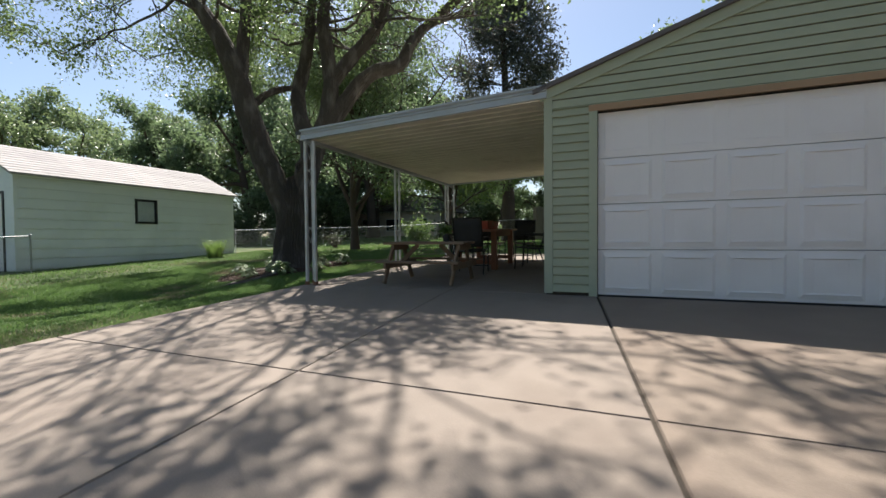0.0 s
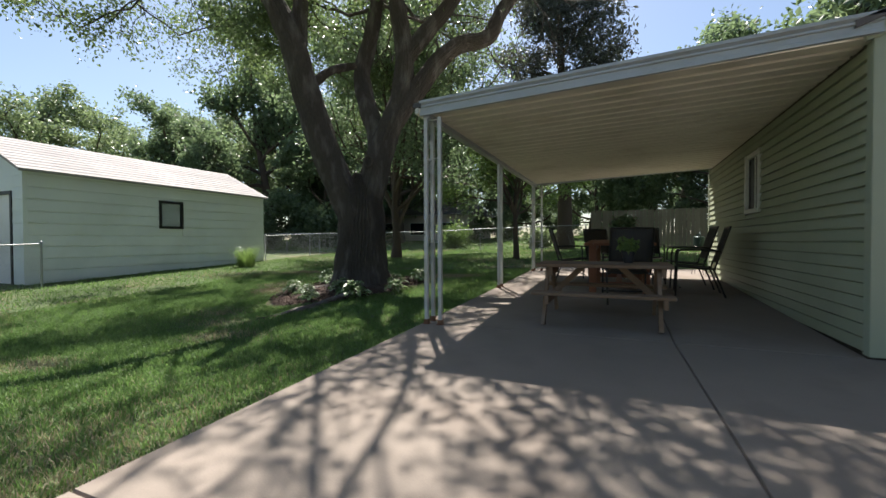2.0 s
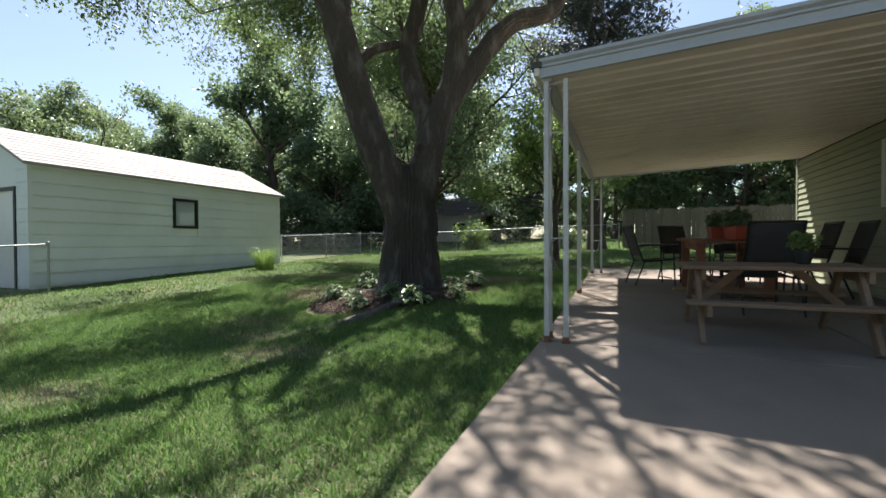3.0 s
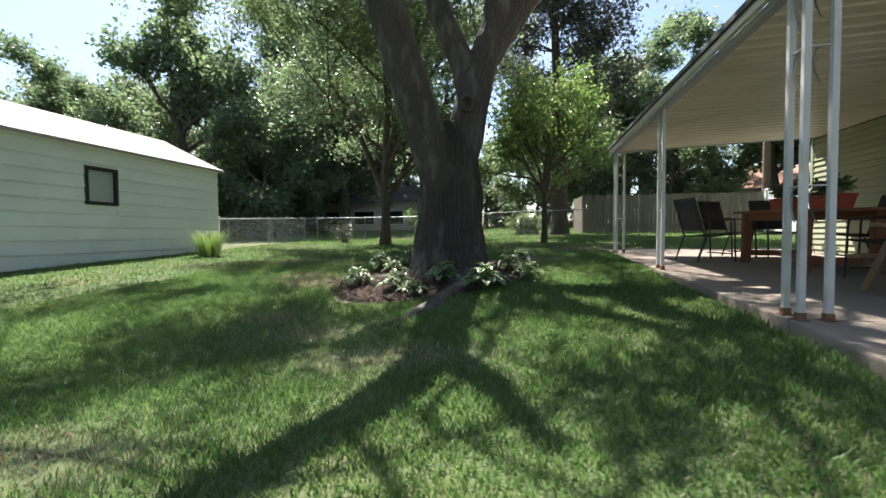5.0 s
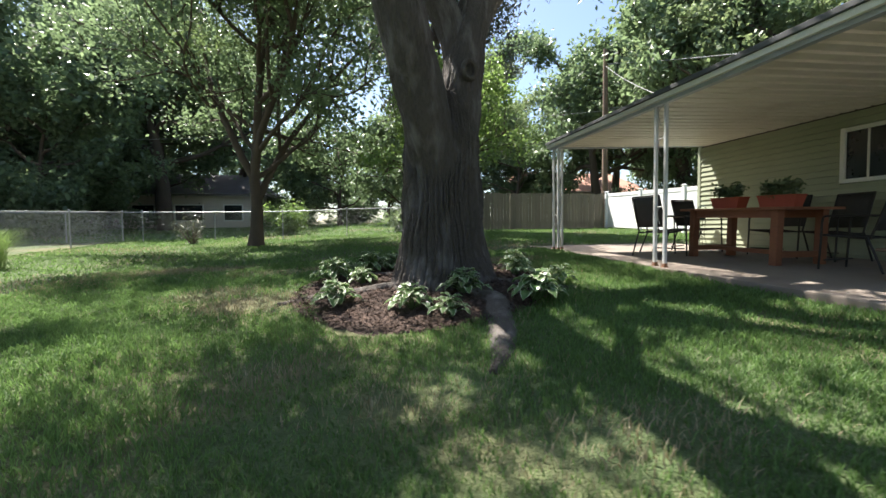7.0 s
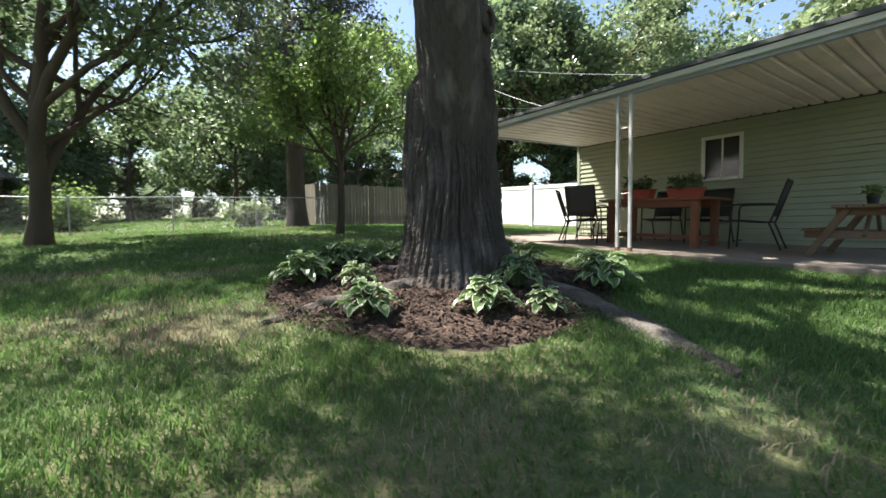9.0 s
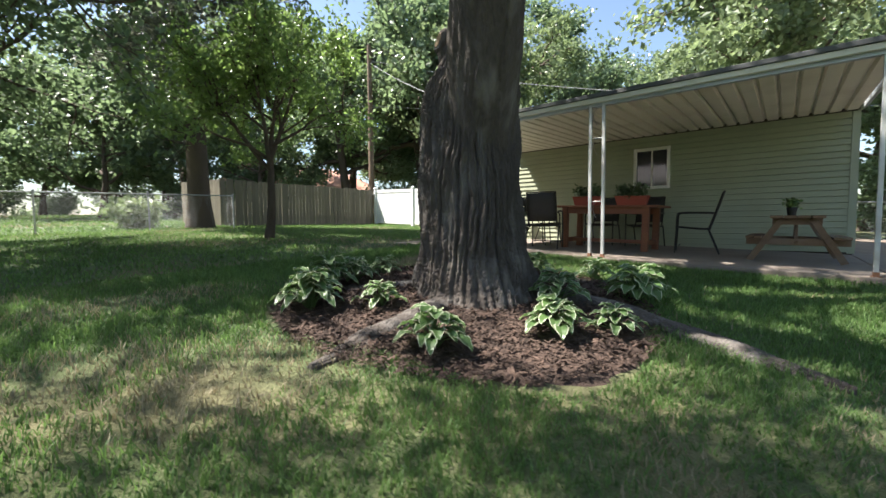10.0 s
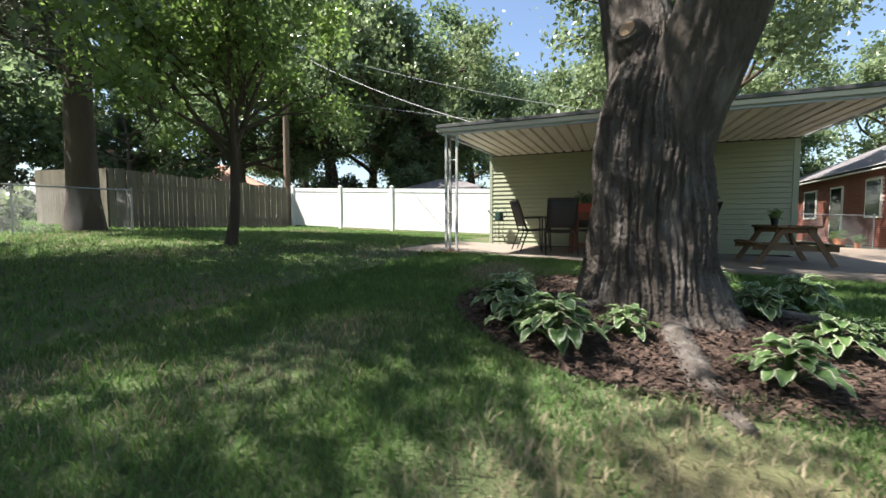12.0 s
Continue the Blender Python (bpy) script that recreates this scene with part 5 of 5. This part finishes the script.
def cable(a, b, sag, r=0.012):
    u = np.linspace(0, 1, 24)[:, None]
    p = np.array(a) * (1 - u) + np.array(b) * u
    p[:, 2] -= sag * 4 * (u * (1 - u))[:, 0]
    s = Soup()
    s.tube(p, r, 5)
    ob = part("cable", s, M_WIRE, smooth=True)
    tagged(ob, "thin grey overhead service cable from the pole", "cable", "overhead cables")


cable((4.3, 16.5, 8.3), (0.6, 5.9, 3.05), 0.3)
cable((4.3, 16.5, 8.4), (14.0, -6.5, 5.0), 1.0, 0.016)
cable((4.3, 16.5, 6.3), (16.0, -4.0, 5.2), 0.5)
cable((4.3, 16.5, 6.2), (-40.0, 30.0, 6.6), 0.8)

# ---------------------------------------------------------------- neighbouring houses
M_BRICK = material("red_brick", (0.21, 0.075, 0.055), 0.9, spread=0.15, scale=4, fine=50, bump=0.3, island=0.22)
M_MORTAR = material("mortar", (0.42, 0.38, 0.34), 0.95, spread=0.1, scale=6, fine=90, bump=0.3)
M_ROOFRED = material("faded_red_roof", (0.46, 0.25, 0.19), 0.9, spread=0.12, scale=1.5, fine=40, bump=0.2)
M_CREAM = material("cream_wall", (0.62, 0.56, 0.50), 0.8, spread=0.06, scale=1.5, fine=40, bump=0.1)
M_GREYROOF = material("grey_roof", (0.15, 0.14, 0.145), 0.9, spread=0.12, scale=1.5, fine=60, bump=0.3)
M_TERRA = material("terracotta", (0.50, 0.19, 0.10), 0.8, spread=0.1, scale=8, fine=80, bump=0.2)
M_PLANTER = material("red_planter", (0.42, 0.085, 0.05), 0.55, spread=0.08, scale=6, fine=60, bump=0.1)
M_TABLEWOOD = material("stained_redwood", (0.22, 0.085, 0.045), 0.6, spread=0.2, scale=3, fine=40, bump=0.25, stretch=(0.3, 0.3, 1), each=0.08)
M_PICNIC = material("weathered_picnic_board", (0.21, 0.135, 0.085), 0.85, spread=0.22, scale=4, fine=45, bump=0.4, stretch=(0.25, 1, 1), each=0.10, stain=(0.22, 0.20, 0.175), stain_amount=0.6, stain_scale=3)
M_CHAIRMETAL = material("dark_chair_metal", (0.035, 0.032, 0.03), 0.45, 0.5, spread=0.15, scale=10, fine=90, bump=0.08)
M_SLING = material("dark_sling_mesh", (0.045, 0.042, 0.04), 0.8, spread=0.15, scale=10, fine=250, bump=0.3)
M_CAN = material("dark_green_tin", (0.03, 0.06, 0.05), 0.45, 0.3, spread=0.15, scale=8, fine=60, bump=0.1)


def house(name, label, x0, y0, x1, y1, eave, ridge, wall, roofm, windows, along="x", brick=False, doors=()):
    """A gabled house; windows are (side, position, sill, width, height)."""
    root = thing(name, label, "house")
    zb = float(ground_z((x0 + x1) / 2, (y0 + y1) / 2)) - 0.15
    s = Soup()
    s.box((x0, y0, zb), (x1, y1, eave))
    part("wall", s, M_MORTAR if brick else wall, root)
    s = Soup()
    o = 0.45
    if along == "x":
        ym = (y0 + y1) / 2
        for ya in (y0 - o, y1 + o):
            v = [(x0 - o, ya, eave - 0.12), (x1 + o, ya, eave - 0.12), (x1 - 1.2, ym, ridge), (x0 + 1.2, ym, ridge)]
            v += [(a, b, c + 0.1) for a, b, c in v]
            s.add(v, [(0, 1, 2, 3), (4, 5, 6, 7), (0, 1, 5, 4)])
        for xa, xb in ((x0 - o, x0 + 1.2), (x1 + o, x1 - 1.2)):
            v = [(xa, y0 - o, eave - 0.12), (xa, y1 + o, eave - 0.12), (xb, ym, ridge)]
            v += [(a, b, c + 0.1) for a, b, c in v]
            s.add(v, [(0, 1, 2), (3, 4, 5)])
            s.add(v, [(0, 1, 4, 3)])
    part("roof", s, roofm, root)
    for ya in (y0 - o, y1 + o - 0.03):
        s = Soup()
        s.box((x0 - o, ya, eave - 0.16), (x1 + o, ya + 0.03, eave - 0.0))
        part("fascia", s, M_WHITE, root)
    for sd, p, z, w, h in windows:
        y = y0 if sd == "s" else y1
        g = -1 if sd == "s" else 1
        s = Soup()
        if sd in "sn":
            s.box((p - w / 2 - 0.08, min(y, y + g * 0.05), z - 0.08), (p + w / 2 + 0.08, max(y, y + g * 0.05), z + h + 0.08))
        else:
            x = x0 if sd == "w" else x1
            g = -1 if sd == "w" else 1
            s.box((min(x, x + g * 0.05), p - w / 2 - 0.08, z - 0.08), (max(x, x + g * 0.05), p + w / 2 + 0.08, z + h + 0.08))
        wd = part("window", s, M_WHITE, root, "white framed window")
        s = Soup()
        if sd in "sn":
            s.box((p - w / 2, min(y + g * 0.05, y + g * 0.056), z), (p + w / 2, max(y + g * 0.05, y + g * 0.056), z + h))
        else:
            s.box((min(x + g * 0.05, x + g * 0.056), p - w / 2, z), (max(x + g * 0.05, x + g * 0.056), p + w / 2, z + h))
        part("pane", s, M_DARKPANE, wd)
    return root


hs = house("brick_house", "low red brick house with white framed windows", 8.6, -13.0, 19.0, -5.6, 2.72, 4.5, M_BRICK, M_GREYROOF,
           [("n", 10.2, 0.95, 0.9, 1.3), ("n", 13.0, 0.1, 0.9, 2.05), ("n", 15.6, 0.95, 1.2, 1.2), ("w", -9.0, 0.95, 1.2, 1.2)], brick=True)
s = Soup()
zb = -0.2
for r in range(37):
    z = zb + r * 0.0762
    off = 0.0 if r % 2 else 0.11
    x = 8.6 + off
    while x < 18.9:
        if not any(abs(x + 0.1 - p) < w / 2 + 0.16 and zz - 0.12 < z < zz + hh + 0.08 for p, zz, w, hh in ((10.2, 0.95, 0.9, 1.3), (13.0, 0.1, 0.9, 2.05), (15.6, 0.95, 1.2, 1.2))):
            s.box((x, -5.6, z), (min(x + 0.205, 19.0), -5.588, z + 0.066))
        x += 0.215
tagged(part("brickwork", s, M_BRICK, hs, "red brick courses"), kind="stuff")
house("cream_house", "pale cream house with a grey roof beyond the lawn", -25.0, 32.0, -14.5, 39.0, 3.4, 5.2, M_CREAM, M_GREYROOF,
      [("s", -22.5, 1.5, 1.4, 1.1), ("s", -19.5, 1.5, 1.8, 1.1), ("s", -16.5, 1.5, 1.2, 1.1)])
house("red_roof_house", "house with a faded red roof behind the wood fence", 5.5, 30.0, 17.0, 38.0, 3.6, 5.6, M_CREAM, M_ROOFRED, [("s", 8.0, 1.8, 1.2, 1.0), ("s", 13.0, 1.8, 1.2, 1.0)])
house("white_house", "small white house with a porch far beyond the shed", -38.0, 44.0, -30.0, 51.0, 4.2, 6.6, M_WHITE, M_SHINGLE, [("s", -36.5, 2.2, 1.0, 1.3), ("s", -34.0, 2.2, 1.0, 1.3), ("s", -31.5, 2.2, 1.0, 1.3)])
house("pale_outbuilding", "low pale outbuilding behind the vinyl fence", 8.2, 9.2, 11.5, 12.5, 2.35, 2.9, M_CREAM, M_GREYROOF, [("w", 10.8, 1.2, 0.8, 0.7)])


# ---------------------------------------------------------------- patio furniture
def picnic_table():
    root = thing("picnic_table", "small weathered wooden picnic table with attached benches on the patio", "picnic table")
    L = 1.30
    for i in range(4):
        s = Soup()
        y = -0.27 + i * 0.138
        s.box((-L / 2, y, 0.575), (L / 2, y + 0.128, 0.61))
        bevel(part("tabletop_plank", s, M_PICNIC, root), 0.006)
    for sg in (-1, 1):
        for i in range(2):
            s = Soup()
            y = sg * 0.435 - 0.085 + i * 0.09 - 0.0
            s.box((-L / 2, y, 0.31), (L / 2, y + 0.083, 0.34))
            bevel(part("bench_plank", s, M_PICNIC, root), 0.006)
    for x in (-0.53, 0.53):
        for sg in (-1, 1):
            s = Soup()
            s.beam((x, sg * 0.475, 0.0), (x, sg * 0.15, 0.575), 0.085, 0.036, up=(1, 0, 0))
            v = s.v[0]
            v[:, 2] = np.clip(v[:, 2], 0.0, 0.575)
            bevel(part("leg", s, M_PICNIC, root), 0.004)
        s = Soup()
        s.box((x + 0.02, -0.52, 0.225), (x + 0.055, 0.52, 0.31))
        part("bench_bearer", s, M_PICNIC, root)
        s = Soup()
        s.box((x + 0.02, -0.25, 0.49), (x + 0.055, 0.25, 0.575))
        part("top_bearer", s, M_PICNIC, root)
        s = Soup()
        s.beam((x * 0.97, 0, 0.255), (x * 0.35, 0, 0.57), 0.035, 0.06)
        part("brace", s, M_PICNIC, root)
    return root


pt = picnic_table()
pt.matrix_world = pose(-1.88, 0.74, float(slab_z(0.74)), 0.97, 0, 0)


def dining_table():
    root = thing("patio_dining_table", "long red stained wooden patio dining table", "table")
    W, L, H = 0.95, 1.75, 0.76
    for i in range(7):
        s = Soup()
        x = -W / 2 + i * (W / 7)
        s.box((x + 0.003, -L / 2, H - 0.035), (x + W / 7 - 0.003, L / 2, H))
        bevel(part("tabletop_plank", s, M_TABLEWOOD, root), 0.004)
    for sx in (-1, 1):
        for sy in (-1, 1):
            s = Soup()
            s.box((sx * 0.36 - 0.05, sy * 0.68 - 0.05, 0), (sx * 0.36 + 0.05, sy * 0.68 + 0.05, H - 0.035))
            bevel(part("leg", s, M_TABLEWOOD, root), 0.006)
        s = Soup()
        s.box((sx * 0.36 - 0.02, -0.63, H - 0.14), (sx * 0.36 + 0.02, 0.63, H - 0.035))
        part("apron", s, M_TABLEWOOD, root)
    for sy in (-1, 1):
        s = Soup()
        s.box((-0.31, sy * 0.68 - 0.02, 0.10), (0.31, sy * 0.68 + 0.02, 0.18))
        part("stretcher", s, M_TABLEWOOD, root)
    s = Soup()
    s.box((-0.04, -0.66, 0.11), (0.04, 0.66, 0.17))
    part("stretcher", s, M_TABLEWOOD, root)
    return root


TBX, TBY = -1.72, 3.30
dt = dining_table()
dt.matrix_world = pose(TBX, TBY, float(slab_z(TBY)), 1.7, 0, 0)


def patio_chair():
    """Tube-framed sling chair with looped arms; faces +y."""
    root = thing("patio_chair", "dark metal patio armchair with a black sling seat", "chair", "patio chairs")
    w = 0.27
    for sx in (-1, 1):
        s = Soup()
        x = sx * w
        s.tube(spline([(x, 0.27, 0.0), (x, 0.25, 0.38), (x, 0.24, 0.60), (x, 0.17, 0.645), (x, -0.18, 0.64), (x, -0.26, 0.63)], 26), 0.0125, 8)
        part("arm_frame", s, M_CHAIRMETAL, root, smooth=True)
        s = Soup()
        s.tube([(x, -0.18, 0.40), (x, -0.33, 0.0)], 0.0125, 8)
        part("back_leg", s, M_CHAIRMETAL, root, smooth=True)
        s = Soup()
        s.tube(spline([(x * 0.9, 0.25, 0.42), (x * 0.9, -0.16, 0.385), (x * 0.9, -0.22, 0.45), (x * 0.9, -0.38, 0.96)], 24), 0.0125, 8)
        part("side_rail", s, M_CHAIRMETAL, root, smooth=True)
    s = Soup()
    s.tube([(-w * 0.9, -0.38, 0.96), (w * 0.9, -0.38, 0.96)], 0.0125, 8)
    part("top_rail", s, M_CHAIRMETAL, root, smooth=True)
    for y, z in ((0.25, 0.42), (0.2, 0.12)):
        s = Soup()
        s.tube([(-w, y + 0.01, z), (w, y + 0.01, z)], 0.010, 8)
        part("cross_bar", s, M_CHAIRMETAL, root, smooth=True)
    for nm, run in (("seat", [(0.25, 0.425), (0.1, 0.40), (-0.1, 0.385), (-0.16, 0.39)]), ("backrest", [(-0.22, 0.47), (-0.27, 0.62), (-0.33, 0.80), (-0.375, 0.945)])):
        s = Soup()
        xs = np.linspace(-w * 0.88, w * 0.88, 7)
        v = np.array([(x, y - (0.012 if nm == "backrest" else 0) * (1 - (x / (w * 0.88)) ** 2), z - (0.012 if nm == "seat" else 0) * (1 - (x / (w * 0.88)) ** 2)) for y, z in run for x in xs])
        f = [(r * 7 + c, r * 7 + c + 1, (r + 1) * 7 + c + 1, (r + 1) * 7 + c) for r in range(len(run) - 1) for c in range(6)]
        s.add(v, f)
        ob = part(nm, s, M_SLING, root, smooth=True)
        so = ob.modifiers.new("solid", "SOLIDIFY")
        so.thickness = 0.004
    return root


ch = patio_chair()
seats = [(-1.62, 1.98, 8), (-2.55, 4.15, -75), (-2.0, 4.72, -150), (-1.25, 4.80, -178), (-0.72, 3.75, 92), (-0.70, 2.95, 86)]
for k, (x, y, a) in enumerate(seats):
    ob = ch if k == 0 else copy_thing(ch, Matrix.Identity(4))
    ob.matrix_world = pose(x, y, float(slab_z(y)), 0, 0, a)


def planter(seed):
    root = thing("planter_box", "red rectangular planter box with leafy green plants on the table", "planter", "planter boxes")
    s = Soup()
    v = []
    for z, k in ((0.0, 0.86), (0.17, 1.0), (0.20, 1.06), (0.20, 0.97), (0.15, 0.93)):
        v += [(-0.11 * k, -0.31 * k, z), (0.11 * k, -0.31 * k, z), (0.11 * k, 0.31 * k, z), (-0.11 * k, 0.31 * k, z)]
    s.add(v, [(i * 4 + j, i * 4 + (j + 1) % 4, (i + 1) * 4 + (j + 1) % 4, (i + 1) * 4 + j) for i in range(4) for j in range(4)] + [(16, 17, 18, 19), (3, 2, 1, 0)])
    part("box", s, M_PLANTER, root, "red moulded planter")
    r = np.random.default_rng(seed)
    an = np.stack([r.uniform(-0.08, 0.08, 90), r.uniform(-0.26, 0.26, 90), 0.2 + r.uniform(0, 0.2, 90) ** 1.0], 1)
    part("plant", leaf_soup(an, 6, (0.04, 0.04, 0.03), 0.075, 0.6, r), M_LEAF_MID, root, "leafy green plants")
    return root


tz_ = float(slab_z(TBY)) + 0.76
for k, (x, y, a) in enumerate(((-1.62, 2.95, 4), (-1.72, 3.68, -3))):
    planter(70 + k).matrix_world = pose(x, y, tz_ + 0.026 * (y - TBY) + 0.004, 1.7, 0, a) @ Matrix.Diagonal((0.85, 0.85, 0.85, 1))

pot = thing("plant_pot", "small dark pot with a green plant on the picnic table", "plant pot")
s = Soup()
s.lathe([(0.0, 0.0), (0.045, 0.0), (0.06, 0.10), (0.066, 0.105), (0.066, 0.12), (0.055, 0.12), (0.05, 0.10), (0.0, 0.10)], 20)
part("pot", s, M_BLACK, pot, smooth=False)
r = np.random.default_rng(77)
an = np.stack([r.normal(0, 0.03, 30), r.normal(0, 0.03, 30), 0.13 + r.uniform(0, 0.1, 30)], 1)
part("plant", leaf_soup(an, 5, (0.025, 0.025, 0.02), 0.06, 0.6, r), M_LEAF_BRIGHT, pot)
pot.matrix_world = pose(-1.62, 0.78, float(slab_z(0.74)) + 0.611)

can = thing("watering_can", "dark green metal watering can on a wire stand", "watering can")
s = Soup()
s.lathe([(0.0, 0.0), (0.10, 0.0), (0.105, 0.02), (0.10, 0.19), (0.085, 0.20), (0.0, 0.20)], 20)
part("body", s, M_CAN, can, smooth=False)
s = Soup()
s.tube([(0.0, 0.09, 0.05), (0.0, 0.2, 0.14), (0.0, 0.27, 0.23)], [0.018, 0.014, 0.012], 8)
s.lathe([(0.012, 0.0), (0.03, 0.03), (0.0, 0.032)], 12, (0.0, 0.27, 0.22))
part("spout", s, M_CAN, can, smooth=True)
s = Soup()
s.tube(spline([(0.0, -0.1, 0.05), (0.0, -0.19, 0.14), (0.0, -0.12, 0.27), (0.0, 0.03, 0.27), (0.0, 0.06, 0.19)], 20), 0.008, 6)
part("handle", s, M_CAN, can, smooth=True)
cz = float(slab_z(5.84))
can.matrix_world = pose(-0.24, 5.84, cz + 0.57)
st = thing("plant_stand", "thin black wire plant stand on the patio", "plant stand")
s = Soup()
for a in range(4):
    t = a * math.pi / 2 + 0.4
    s2 = Soup()
    s2.tube(spline([(0.15 * math.cos(t), 0.15 * math.sin(t), 0.0), (0.09 * math.cos(t), 0.09 * math.sin(t), 0.28), (0.12 * math.cos(t), 0.12 * math.sin(t), 0.565)], 12), 0.005, 6)
    part("leg", s2, M_CHAIRMETAL, st, smooth=True)
for z, r_ in ((0.565, 0.12), (0.2, 0.105)):
    s2 = Soup()
    s2.tube([(r_ * math.cos(t), r_ * math.sin(t), z) for t in np.linspace(0, 2 * math.pi, 25)], 0.005, 6, cap=False)
    part("ring", s2, M_CHAIRMETAL, st, smooth=True)
s2 = Soup()
s2.lathe([(0.0, 0.563), (0.12, 0.563), (0.12, 0.569), (0.0, 0.569)], 20)
part("tray", s2, M_CHAIRMETAL, st)
st.matrix_world = pose(-0.24, 5.84, cz)

for k, (x, y, h) in enumerate(((10.0, -4.6, 0.32), (10.7, -4.8, 0.26), (9.7, -5.0, 0.22))):
    p_ = thing("flower_pot", "terracotta pot with a leafy plant beside the brick house", "flower pot", "terracotta pots")
    s = Soup()
    s.lathe([(0.0, 0.0), (h * 0.4, 0.0), (h * 0.52, h * 0.85), (h * 0.58, h * 0.85), (h * 0.58, h), (h * 0.48, h), (0.0, h * 0.9)], 18)
    part("pot", s, M_TERRA, p_, smooth=False)
    r = np.random.default_rng(90 + k)
    an = np.stack([r.normal(0, h * 0.3, 40), r.normal(0, h * 0.3, 40), h + r.uniform(0, h * 0.9, 40)], 1)
    part("plant", leaf_soup(an, 6, (0.05, 0.05, 0.04), 0.09, 0.6, r), M_LEAF_BRIGHT, p_)
    p_.matrix_world = pose(x, y, float(ground_z(x, y)) + 0.0)
